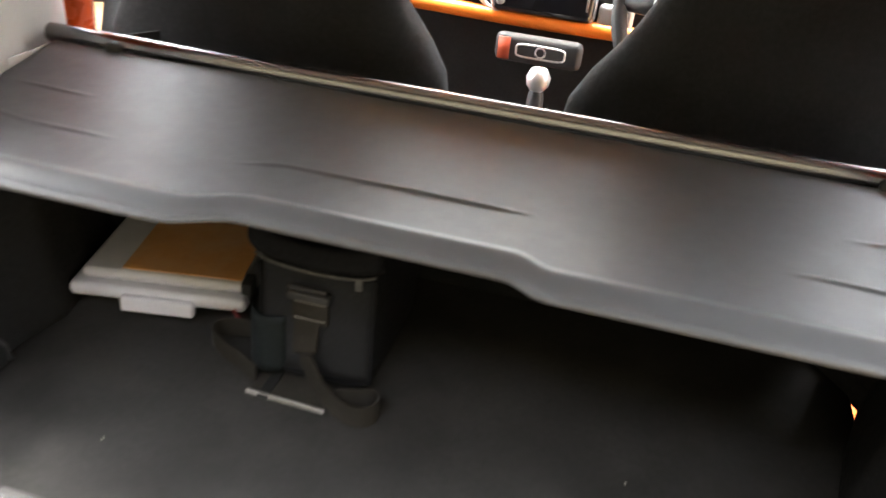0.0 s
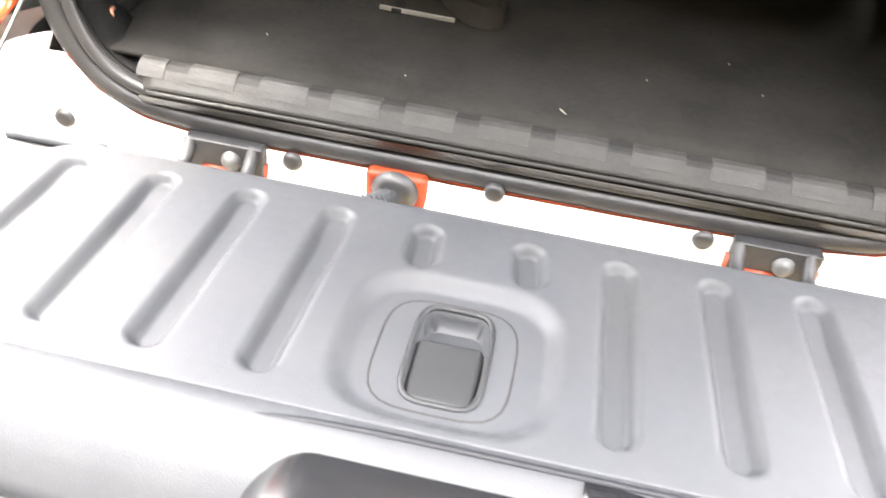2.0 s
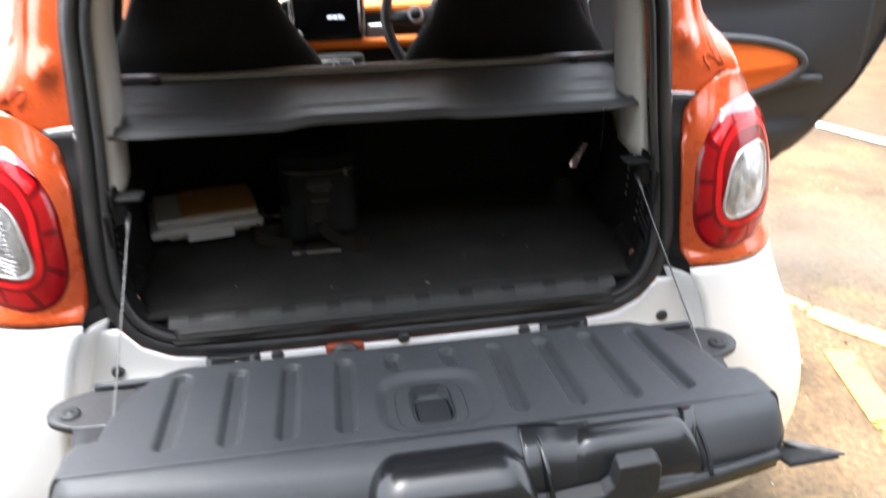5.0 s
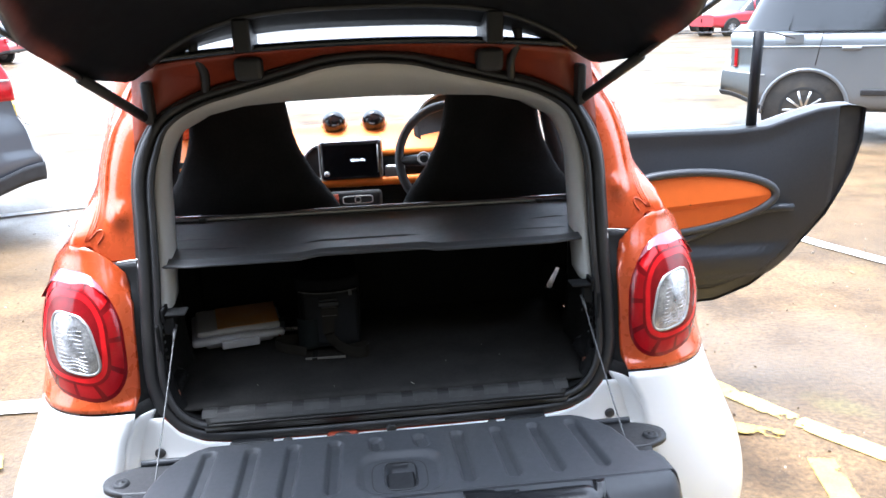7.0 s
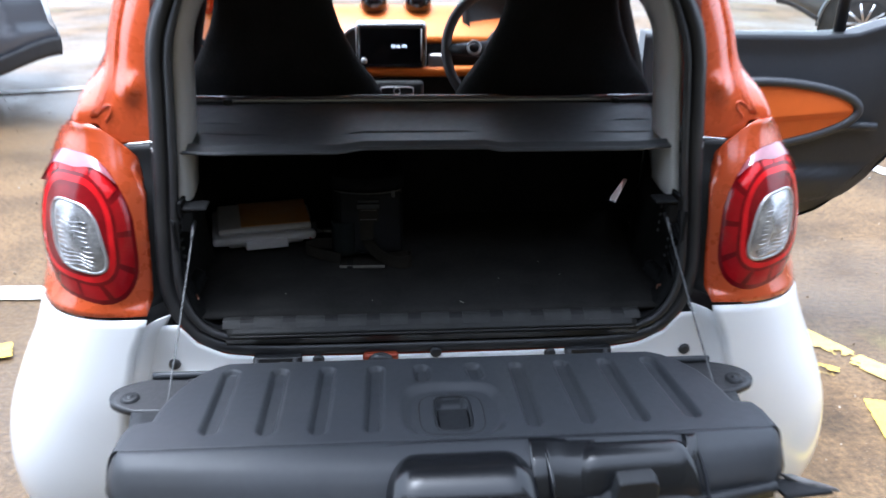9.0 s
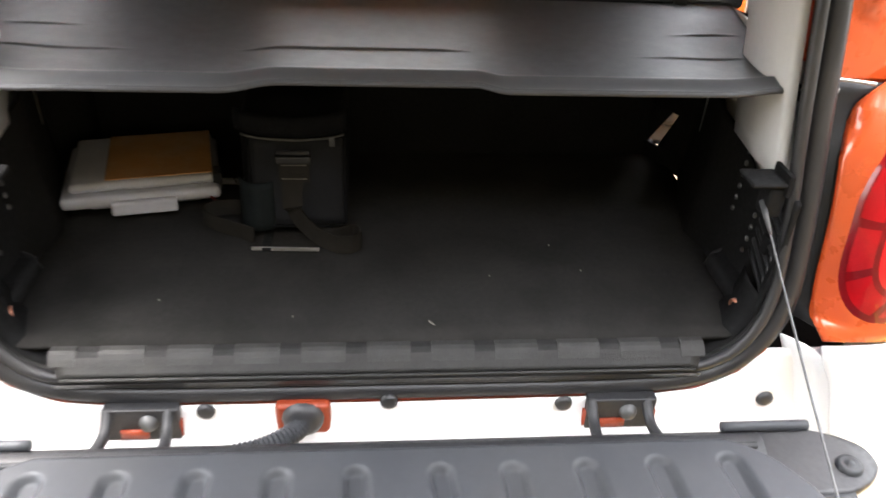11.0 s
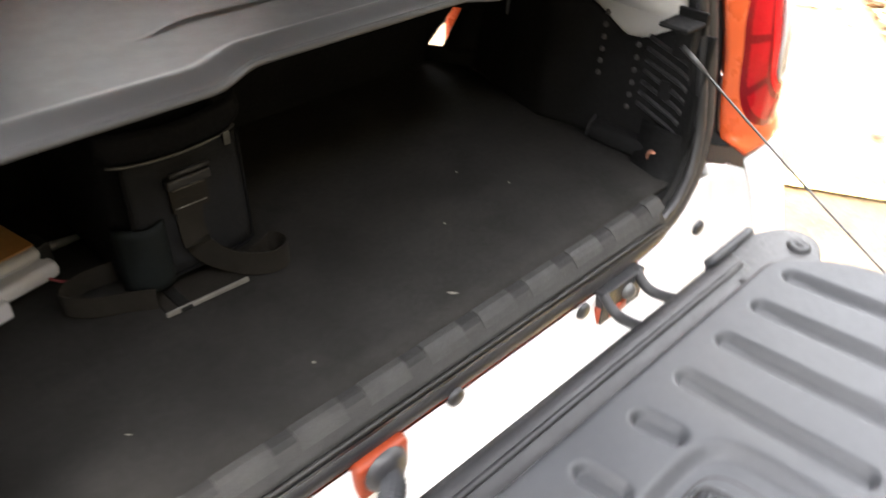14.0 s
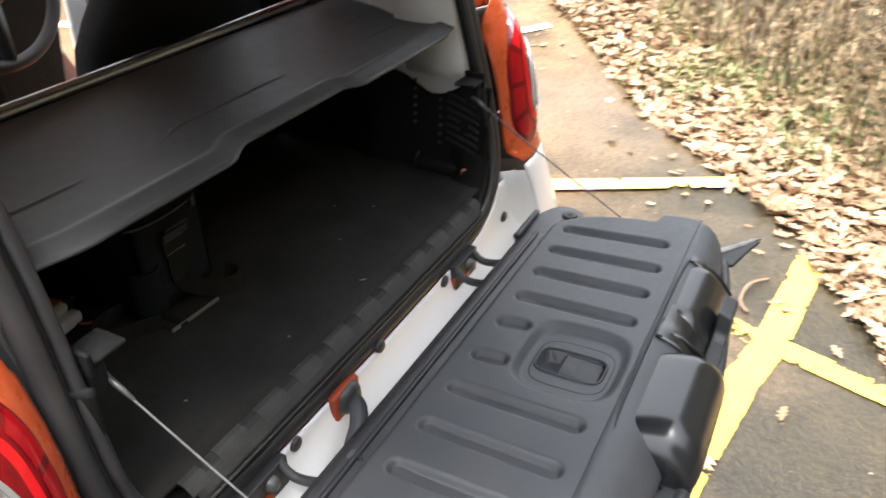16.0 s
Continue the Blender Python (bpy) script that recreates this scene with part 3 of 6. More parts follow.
def lamp_point(r, a, side, out):
    """Rounded, leaning patch on the rear corner."""
    ca, sa = math.cos(a), math.sin(a)
    k = (abs(ca) ** 3.5 + abs(sa) ** 3.5) ** (-1 / 3.5)
    u, v = r * k * ca, r * k * sa
    if u < 0:
        u *= 1.0 - 0.26 * smoothstep(0.1, 1.0, v)
    return on_corner(0.462 + 0.388 * u + 0.03 * v, 0.940 + 0.115 * v + 0.006 * u * (1 - v), side, out)


def lens_point(r, a, side, out):
    ca, sa = math.cos(a), math.sin(a)
    k = (abs(ca) ** 3.6 + abs(sa) ** 3.6) ** (-1 / 3.6)
    u, v = r * k * ca, r * k * sa
    return on_corner(0.430 + 0.165 * u + 0.045 * v, 0.930 + 0.050 * v + 0.004 * u, side, out)


def lamp_rise(r):
    return 0.004 + 0.012 * (1 - max(0, r - 0.6) ** 2 * 6)


M_PINK = material("lamp_top_gloss", (0.36, 0.13, 0.16), 0.10, vary=0.25, scale=25, coat=1.0)
M_REDGLOW = material("lamp_red_bright", (0.70, 0.010, 0.014), 0.10, vary=0.2, scale=25, coat=0.25, spec=0.3)
TURN = [math.tau * i / 112 for i in range(112)]
for side in (-1, 1):
    lamp = part("tail_lamp", sheet(lambda a, r: lamp_point(r, a, side, lamp_rise(r)), TURN, [1.0, 0.985, 0.95, 0.9, 0.8, 0.7, 0.6, 0.5, 0.35, 0.2, 0.05], close_u=True),
                M_REDDARK, car, "glossy red tail lamp with a clear centre")
    part("lamp_gap", sheet(lambda a, r: lamp_point(r, a, side, 0.0045), TURN, [1.030, 1.0], close_u=True), M_PLASTIC, lamp)
    lens = part("clear_lens", sheet(lambda a, r: lens_point(r, a, side, 0.0175 + 0.004 * (1 - r * r) - 0.001 * math.exp(-((r * math.cos(a) - 0.25 * side) / 0.35) ** 2 - ((r * math.sin(a) - 0.35) / 0.4) ** 2)), TURN, [1.0, 0.93, 0.85, 0.75, 0.65, 0.55, 0.45, 0.35, 0.25, 0.15, 0.02], close_u=True), M_LENS, lamp, "clear ribbed centre lens")
    for k in range(11):
        h = -0.80 + 0.125 * k
        part("lens_rib", tube([lens_point(math.hypot(u, h), math.atan2(h, u), side, 0.0203) for u in lin(-0.20 - 0.4 * math.cos(h), 0.72, 12)], 0.0008, 6), M_LENS, lens)
    part("bezel", tube([lens_point(1.03, a, side, 0.0175) for a in TURN], 0.0026, 6, True), M_SILVER, lamp, "silver bezel")
    part("glow_ring", sheet(lambda a, r: lamp_point(r, a, side, lamp_rise(r) + 0.0007), TURN, [0.68, 0.64, 0.60], close_u=True), M_REDGLOW, lamp, "bright red inner ring")
    for i in range(12):
        a0 = math.tau * i / 12
        part("segment", sheet(lambda a, r: lamp_point(r, a, side, lamp_rise(r) + 0.0006), lin(a0 + 0.045, a0 + math.tau / 12 - 0.045, 8), lin(0.73, 0.93, 5)), M_REDGLOW if 1 <= i <= 4 else M_RED, lamp)
    part("inner_rim", sheet(lambda a, r: lamp_point(r, a, side, lamp_rise(r) + 0.0005), TURN, [0.60, 0.56], close_u=True), M_REDDARK, lamp)
    # Pink patch paints a gloss reflection onto the top of the lamp.
    part("upper_lens", sheet(lambda a, r: lamp_point(0.985 - 0.20 * r * math.sin(math.pi * (a - 0.36) / 2.2) ** 0.7, a, side, lamp_rise(0.985 - 0.2 * r) + 0.0011), lin(0.37, 2.55, 30), lin(0, 1, 6)), M_PINK, lamp, "pale pink patch painted as a gloss reflection")

# flanks, left door, front body, wheels
def flank(y, z, side):
    w = body_width(z) + 0.004
    w *= 1 - 0.10 * smoothstep(1.9, 2.5, y)
    return (side * w, y, z)


def body_x(y, z):
    """Half width of the body at a place along the flank."""
    if y > 0.42:
        return body_width(z) + 0.004
    return min((corner(t, z) for t in lin(0, 1, 60)), key=lambda q: abs(q.y - y)).x


for side in (-1, 1):
    part("front_wing", sheet(lambda y, z: flank(y, z, side), lin(1.52, 2.42, 16), lin(0.28, 0.90, 12)), M_WHITE, car, "white front wing", thick=0.004)
    part("side_sill", box((side * 0.66 - 0.10, 0.62, 0.22), (side * 0.66 + 0.10, 1.55, 0.36)), M_ORANGE, car, "orange side sill", bevel=0.03)
    part("a_pillar", tube([(side * 0.66, 1.62, 0.95), (side * 0.60, 1.40, 1.20), (side * 0.52, 1.20, 1.44)], 0.035, 10), M_ORANGE, car)
    part("b_pillar", tube([(side * 0.685, 0.66, 0.30), (side * 0.675, 0.64, 0.80), (side * 0.62, 0.58, 1.12), (side * 0.52, 0.52, 1.42)], 0.04, 10), M_ORANGE, car, "orange door pillar")
    part("roof_rail", tube([(side * 0.45, 0.24, 1.420), (side * 0.50, 0.6, 1.440), (side * 0.51, 1.2, 1.425)], 0.03, 10), M_ORANGE, car)
    for y in (0.41, 2.15):
        wheel = part("wheel", lathe([(0.20, -0.09), (0.285, -0.085), (0.30, -0.05), (0.30, 0.05), (0.285, 0.085), (0.20, 0.09)], 40, pose(side * 0.66, y, 0.30, 0, 90)), M_TYRE, car, "black tyre on an alloy rim")
        part("rim", lathe([(0.20, 0.0), (0.19, 0.06), (0.10, 0.045), (0.03, 0.05), (0.001, 0.05)], 32, pose(side * 0.66, y, 0.30, 0, 90 * side)), M_ALU, wheel, "silver alloy rim")
        rim_pts = [(y + 0.33 * math.cos(a), 0.30 + 0.33 * math.sin(a)) for a in lin(0, math.pi, 20)]
        part("arch", tube([(side * (body_x(py, pz) + 0.002), py, pz) for py, pz in rim_pts], 0.009, 8), M_WHITE, car, "white wheel arch edge")
part("left_door", sheet(lambda y, z: flank(y, z, -1), lin(0.70, 1.52, 14), lin(0.32, 0.92, 10)), M_WHITE, car, "closed white passenger door", thick=0.03)
part("side_window", sheet(lambda y, v: (-(0.665 - 0.10 * v), y + 0.02 * v, 0.93 + 0.46 * v), lin(0.70, 1.45, 5), lin(0, 1, 4)), M_GLASS, car, "clear side window")
part("bonnet", sheet(lambda u, v: (u * (0.68 - 0.06 * v * v), 1.66 + v * 0.82, 0.955 - 0.10 * v - 0.16 * v ** 6 - 0.06 * u ** 4), lin(-1, 1, 16), lin(0, 1, 12)), M_WHITE, car, "white bonnet", thick=0.006)
part("nose", sheet(lambda u, z: (u * 0.70, 2.50 - 0.16 * u ** 2 - 0.10 * abs(u) ** 5 + 0.03 * math.sin((z - 0.2) * 5), z), lin(-1, 1, 16), lin(0.20, 0.72, 8)), M_WHITE, car, "white front bumper", thick=0.006)
part("windscreen", sheet(lambda u, v: (u * (0.62 - 0.10 * v), 1.66 - 0.46 * v - 0.04 * u * u, 0.955 + 0.485 * v), lin(-1, 1, 12), lin(0, 1, 8)), M_CLEAR, car, "clear windscreen")

# raised hatch
def hatch(u, v):
    """u across, v from the hinge (0) to the free edge (1)."""
    w = table([(0, 0.40), (0.12, 0.435), (0.3, 0.490), (0.55, 0.510), (0.8, 0.475), (1, 0.40)], v)
    x = u * w
    droop = table([(0, 0.045), (0.12, 0.115), (0.25, 0.145), (0.5, 0.165), (0.8, 0.14), (1, 0.08)], v) * abs(u) ** 3.6
    return (x, 0.165 - 0.62 * v, 1.487 + 0.25 * v + 0.03 * math.sin(math.pi * v) - droop - 0.010 * u * u)


hatch_part = part("rear_hatch", sheet(hatch, lin(-1, 1, 40), lin(0, 1, 30)), M_HATCH, car, "dark glass rear hatch propped open", thick=0.022)
part("hatch_trim", tube([Vector(hatch(u, 0.12)) - Vector((0, 0, 0.014)) for u in lin(-0.9, 0.9, 20)], 0.006, 6), M_PLASTIC, hatch_part)
for x in (-0.225, 0.235):
    part("hatch_hinge", box((x - 0.016, 0.08, 1.44), (x + 0.016, 0.205, 1.50)), M_GATE_DARK, hatch_part, "black hatch hinge", bevel=0.006)
    part("hinge_cover", box((x - 0.026, 0.130, 1.385), (x + 0.026, 0.175, 1.43)), M_PLASTIC, car, bevel=0.01)
for x, s in ((-0.315, -1), (0.285, 1)):
    part("hatch_cable", tube(spline([(x, 0.16, 1.475), (x + 0.006 * s, 0.14, 1.445), (x - 0.004 * s, 0.165, 1.405), (x, 0.185, 1.365)], 6), 0.009, 8), M_RUBBER, car, "corrugated black cable sleeve")
for side in (-1, 1):
    a, b = Vector((side * 0.425, 0.15, 1.325)), Vector((side * 0.54, -0.235, 1.525))
    part("gas_strut", tube([a, a.lerp(b, 0.45)], 0.0095, 10), M_PLASTIC, hatch_part, "black gas strut")
    part("strut_rod", tube([a.lerp(b, 0.45), b], 0.005, 8), M_STEEL, hatch_part)
    part("strut_socket", box((side * 0.419 - 0.008, 0.140, 1.312), (side * 0.419 + 0.010, 0.18, 1.392)), M_PLASTIC, car, bevel=0.006)

# ---- boot interior ----
FLOOR = 0.768
part("boot_floor", sheet(lambda u, v: (u * table([(0.03, 0.41), (0.08, 0.44), (0.3, 0.46), (0.6, 0.47)], v), v, FLOOR), lin(-1, 1, 20), lin(0.030, 0.56, 20)), M_CARPET, car, "dark grey needle-felt boot floor", thick=0.006)


def sill_z(v):
    return 0.747 + 0.0195 * smoothstep(-0.1, 0.75, v)


sill = part("sill_trim", sheet(lambda u, v: (u * table([(-0.32, 0.335), (0, 0.354), (0.4, 0.360), (0.8, 0.352), (1, 0.338)], v), 0.031 * v, 0.747 + 0.0195 * smoothstep(-0.1, 0.75, v) - 0.025 * max(0.0, -v) - 0.003 * (abs(u) > 0.99)), lin(-1, 1, 60), lin(0.06, 1, 9)),
            M_SILL, car, "scuffed dark grey plastic sill strip", thick=0.004)
for i in range(11):
    c, w = (i - 5) * 0.0722 - 0.0005, 0.024 if i not in (0, 10) else 0.014
    c += 0.010 if i == 0 else -0.010 if i == 10 else 0
    part("tab", sheet(lambda x, v: (x, 0.031 * v, sill_z(v) + 0.0022), lin(c - w, c + w, 3), lin(0.30, 1.03, 6)), M_TAB, sill, thick=0.0022, smooth=False)
    # Pale line paints the light caught by the tab's far edge.
    part("tab_edge", tube([(c - w, 0.0322, sill_z(1) + 0.0026), (c + w, 0.0322, sill_z(1) + 0.0026)], 0.0012, 5), M_GLINT_THREAD, sill)
    if i < 10:
        part("slot", sheet(lambda x, v: (x, 0.031 * v, sill_z(v) + 0.0023), lin(c + w + 0.0008, c + 0.0714 - w, 3), lin(0.44, 1.03, 6)), M_SLOT, sill, thick=0.0006, smooth=False)
part("sill_lip", tube([(x, -0.0005, 0.7465) for x in lin(-0.352, 0.352, 30)], 0.0026, 8), M_SILL, sill)
part("sill_channel", sheet(lambda u, v: (u * 0.36, 0.022 - 0.026 * v, 0.744 - 0.016 * math.sin(v * math.pi)), lin(-1, 1, 20), lin(0, 1, 8)), M_RUBBER, car)


def liner_top(y):
    return table([(0.03, 0.950), (0.09, 0.938), (0.13, 0.914), (0.157, 0.911), (0.205, 0.939), (0.29, 0.965), (0.44, 1.02)], y)


def wall(y, v, side):
    """Side liner: y forward, v from floor to top."""
    x = table([(0.03, 0.428), (0.06, 0.442), (0.12, 0.450), (0.21, 0.447), (0.26, 0.436), (0.34, 0.455), (0.44, 0.49)], y)
    x -= 0.012 * (1 - v) ** 3
    return (side * x, y, FLOOR + (liner_top(y) - FLOOR) * v)


def on_wall(y, z, side, out):
    """Point a little proud of the liner at a height."""
    return Vector(wall(y, (z - FLOOR) / (liner_top(y) - FLOOR), side)) - Vector((side * out, 0, 0))


for side in (-1, 1):
    liner = part("side_liner", sheet(lambda y, v: wall(y, v, side), lin(0.028, 0.445, 44), lin(0, 1, 22)), M_LINER, car, "black moulded boot side liner", thick=0.006)
    part("trim_foot", sheet(lambda y, z: (side * 0.458, y, z), lin(0.075, 0.36, 6), lin(0.88, 1.06, 5)), M_TRIM, car, "pale grey trim above the side liner", thick=0.004)
    for k in range(7):
        z = 0.818 + 0.0145 * k
        part("vent_slat", tube([on_wall(y, z + 0.22 * (y - 0.05), side, 0.002) for y in lin(0.050, 0.120, 8)], 0.0036, 6), M_PLASTIC, liner)
    part("vent_clip", box((side * 0.441 - 0.004, 0.074, 0.852), (side * 0.441 + 0.004, 0.090, 0.876)), M_LINER, liner, "small black clip on the vent", bevel=0.002)
    for yy, z0, dz in ((0.133, 0.823, 0.0166), (0.184, 0.854, 0.0160)):
        for k in range(6):
            p = on_wall(yy, z0 + dz * k, side, 0.003)
            part("stud", lathe([(0.0001, 0.003), (0.003, 0.002), (0.004, 0)], 8, Matrix.Translation(p) @ pose(0, 0, 0, 0, -90 * side)), M_STEEL, liner)
    part("liner_ledge", box((side * 0.434 - 0.016, 0.052, FLOOR + 0.002), (side * 0.434 + 0.016, 0.172, FLOOR + 0.028)), M_LINER, liner, "moulded ledge at the foot of the liner", bevel=0.009, segs=3)
    part("ledge_lip", tube([(side * 0.420, 0.172, FLOOR + 0.006), (side * 0.428, 0.174, FLOOR + 0.022), (side * 0.442, 0.174, FLOOR + 0.030)], 0.0022, 6), M_PLASTIC, liner)
    br = part("cable_bracket", box((side * 0.396 - 0.020, 0.036, 0.963), (side * 0.396 + 0.020, 0.074, 0.969)), M_LINER, car, "black bracket holding the tailgate cable", bevel=0.003)
    part("bracket_back", box((side * 0.418 - 0.003, 0.036, 0.952), (side * 0.418 + 0.003, 0.074, 0.978)), M_LINER, br, bevel=0.002)
    part("bracket_web", box((side * 0.410 - 0.010, 0.040, 0.925), (side * 0.410 + 0.010, 0.064, 0.962)), M_LINER, br, bevel=0.004)
    part("eyelet", lathe([(0.0045, -0.003), (0.008, -0.003), (0.008, 0.003), (0.0045, 0.003), (0.0045, -0.003)], 14, pose(side * 0.417, 0.068, 0.787, 0, 90, 20)), material("copper_eyelet", (0.55, 0.25, 0.16), 0.35, metal=0.6) if side < 0 else bpy.data.materials["copper_eyelet"], liner, "copper coloured lashing eyelet")
    c0, c1 = Vector((side * 0.400, 0.048, 0.939)), Vector((side * 0.397, -0.272, 0.760))
    cable = part("tether_cable", tube([c0.lerp(c1, t) + Vector((0, 0, -0.003 * math.sin(math.pi * t))) for t in lin(0, 1, 14)], 0.0014, 8), M_STEEL, car, "twisted steel tailgate cable")
    part("cable_end", tube([c0.lerp(c1, -0.01), c0.lerp(c1, 0.05), c0.lerp(c1, 0.10)], [0.0036, 0.0032, 0.0020], 10), M_STEEL, cable)

def liner_end(u, z, side):
    return (side * (0.492 - 0.062 * u), 0.41 + 0.098 * u, z)


part("liner_end", sheet(lambda u, z: liner_end(u, z, -1), lin(0, 1, 4), lin(0.764, 1.04, 4)), M_LINER, car, thick=0.004)
# on one side a slanting gap lets daylight in beside the bulkhead
for z0, z1 in ((0.764, 0.797), (0.862, 1.04)):
    part("liner_end", sheet(lambda u, z: liner_end(u, z, 1), lin(-0.25, 1, 5), lin(z0, z1, 4)), M_LINER, car, thick=0.004)
for lo in (True, False):
    def flank(k, z):
        mid, w = 0.80 - 4.5 * (z - 0.797), 0.105 - 0.75 * (z - 0.797)
        return liner_end(k * (mid - w) - 0.25 * (1 - k) if lo else mid + w + k * (1 - mid - w), z, 1)
    part("liner_end", sheet(flank, lin(0, 1, 4), lin(0.797, 0.862, 8)), M_LINER, car, thick=0.004)

# hinges in the rear panel
for x in (-0.274, 0.272):
    well = part("hinge_well", box((x - 0.041, -0.0085, 0.660), (x + 0.041, 0.012, 0.708)), M_PLASTIC, car, "black hinge recess", bevel=0.002)
    part("primer_patch", box((x - 0.044, -0.0070, 0.656), (x + 0.043, 0.002, 0.688)), M_ORANGE_RAW, well)
    part("hinge_bolt", lathe([(0.0001, 0.010), (0.006, 0.009), (0.010, 0.004), (0.011, 0)], 12, pose(x + 0.008, -0.0085, 0.690, 90)), M_STEEL, well, "bolt head with orange paint")
    part("paint_dab", box((x - 0.024, -0.0115, 0.668), (x + 0.006, -0.007, 0.680)), M_ORANGE_RAW, well)
    for dx in (-0.036, 0.030):
        part("hinge_arm", tube(spline([(x + dx, -0.002, 0.705), (x + dx, -0.022, 0.690), (x + dx * 1.05, -0.045, 0.690), (x + dx * 1.1, -0.082, 0.702)], 5), 0.0065, 8), M_PLASTIC, car, "black hinge arm")
loom = part("loom_well", box((-0.128, -0.0070, 0.660), (-0.066, 0.010, 0.708)), M_ORANGE_RAW, car, "orange recess of the wiring loom", bevel=0.006)
part("grommet", lathe([(0.0001, 0.012), (0.014, 0.012), (0.022, 0.006), (0.024, 0)], 18, pose(-0.097, -0.0075, 0.690, 90)), M_RUBBER, loom)
pts = spline([(-0.097, -0.009, 0.690), (-0.106, -0.028, 0.689), (-0.136, -0.048, 0.689), (-0.172, -0.064, 0.694), (-0.205, -0.085, 0.704)], 14)
part("loom_sleeve", tube(pts, [0.0095 + 0.0030 * (i % 2) for i in range(len(pts))], 12), M_GATE, loom, "corrugated black loom sleeve", smooth=False)

# ---- tailgate folded down ----


def top(y):
    """Height of the moulded panel, which rises a little towards its free edge."""
    return 0.781 + 0.045 * (-0.157 - y)


TOP = top(-0.276)
RIBS = [(-0.3195, -0.170, -0.324, -0.312), (-0.247, -0.171, -0.2495, -0.318), (-0.176, -0.171, -0.181, -0.320), (-0.1045, -0.172, -0.108, -0.320),
        (0.110, -0.172, 0.111, -0.320), (0.180, -0.171, 0.1845, -0.318), (0.249, -0.170, 0.257, -0.317), (0.319, -0.169, 0.332, -0.312)]
SHORT = [(-0.0355, -0.171, -0.034, -0.197), (0.0425, -0.171, 0.0455, -0.196)]


def groove(x, y, x0, y0, x1, y1, w):
    """Depth of a round-ended groove, 0..1."""
    a, d = Vector((x0, y0)), Vector((x1 - x0, y1 - y0))
    t = min(1, max(0, (Vector((x, y)) - a).dot(d) / d.length_squared))
    r = (Vector((x, y)) - a - d * t).length
    return 1 - smoothstep(w * 0.46, w * 0.98, r)


def sq(x, y, cx, cy, hx, hy, p=4.0):
    return (abs((x - cx) / hx) ** p + abs((y - cy) / hy) ** p) ** (1 / p)


def gate_half(y):
    """Half width of the moulded panel."""
    return table([(-0.37, 0.452), (-0.31, 0.450), (-0.292, 0.444), (-0.288, 0.418), (-0.25, 0.414), (-0.20, 0.400), (-0.17, 0.382), (-0.15, 0.362), (-0.135, 0.335), (-0.122, 0.29)], y)


def gate_z(x, y):
    z = top(y)
    for r in RIBS:
        if abs(x - r[0]) < 0.05:
            g = groove(x, y, *r, 0.0150)
            z -= 0.0098 * g * (0.8 + 0.2 * smoothstep(r[1], r[1] - 0.03, y))
    for r in SHORT:
        if abs(x - r[0]) < 0.04:
            z -= 0.0095 * groove(x, y, *r, 0.0145)
    q = sq(x, y, 0.004, -0.279, 0.076, 0.070, 3.6)
    z -= 0.010 * (1 - smoothstep(0.78, 1.0, q))
    q = sq(x, y, 0.003, -0.279, 0.0245, 0.0420, 6)
    z -= 0.020 * (1 - smoothstep(0.94, 1.0, q))
    return z


def gate(u, y):
    h = gate_half(y)
    x = max(-h, min(h, u * 0.4525))
    e = h - abs(x)
    z = gate_z(x, y)
    z -= 0.050 * (1 - min(1, e / 0.020)) ** 2.4
    z -= 0.055 * smoothstep(-0.142, -0.122, y) ** 1.6
    return (x, y, z)


us = lin(-1, 1, 400)
ys = lin(-0.352, -0.122, 130)
gate_bm = sheet(gate, us, ys)
# rounded rear edge and rear face


def gate_rear(u, v):
    x = u * (0.452 - 0.040 * v ** 1.3)
    drop = table([(0, 0), (0.12, 0.002), (0.3, 0.009), (0.5, 0.023), (0.75, 0.045), (1, 0.070)], v)
    back = table([(0, 0), (0.12, 0.013), (0.3, 0.028), (0.5, 0.040), (0.75, 0.050), (1, 0.046)], v)
    e = 0.452 * (1 - abs(u))
    z = top(-0.352) - drop - 0.055 * (1 - min(1, e / 0.026)) ** 2.2 * (1 - v)
    bow = 0.030 * (1 - (x / 0.46) ** 2)
    return (x, -0.352 - back * (0.8 + 0.4 * (1 - (x / 0.46) ** 2)) - bow * v * 0.45, z)


sheet(gate_rear, lin(-1, 1, 120), lin(0, 1, 14), gate_bm)
tailgate = part("tailgate", gate_bm, M_GATE, car, "grained dark grey plastic inside of the folded tailgate", thick=0.003)
# outer skin below the panel with its lip
skin = sheet(lambda u, v: (u * table([(0, 0.42), (0.15, 0.49), (0.5, 0.465), (0.85, 0.436), (1, 0.422)], v), -0.058 - v * (0.345 + 0.050 * (1 - u * u)), 0.690 + 0.034 * v ** 1.3), lin(-1, 1, 50), lin(0, 1, 16))
part("outer_skin", skin, M_GATE_DARK, tailgate, "black edge of the tailgate's outer skin", thick=0.02)
part("skin_lip", tube([(u * 0.422, -0.400 - 0.050 * (1 - u * u), 0.730) for u in lin(-1, 1, 40)], 0.0085, 10), M_GATE_DARK, tailgate)
part("hinge_flange", sheet(lambda u, v: (u * 0.41, -0.062 - 0.075 * v, 0.705 + 0.004 * math.sin(v * 9)), lin(-1, 1, 40), lin(0, 1, 10)), M_PLASTIC, tailgate, thick=0.006)
for s, y, r in ((0, -0.085, 0.004), (1, -0.118, 0.004)):
    part("flange_rib", tube([(x, y, 0.711) for x in lin(-0.40, 0.40, 20)], r, 6), M_PLASTIC, tailgate)
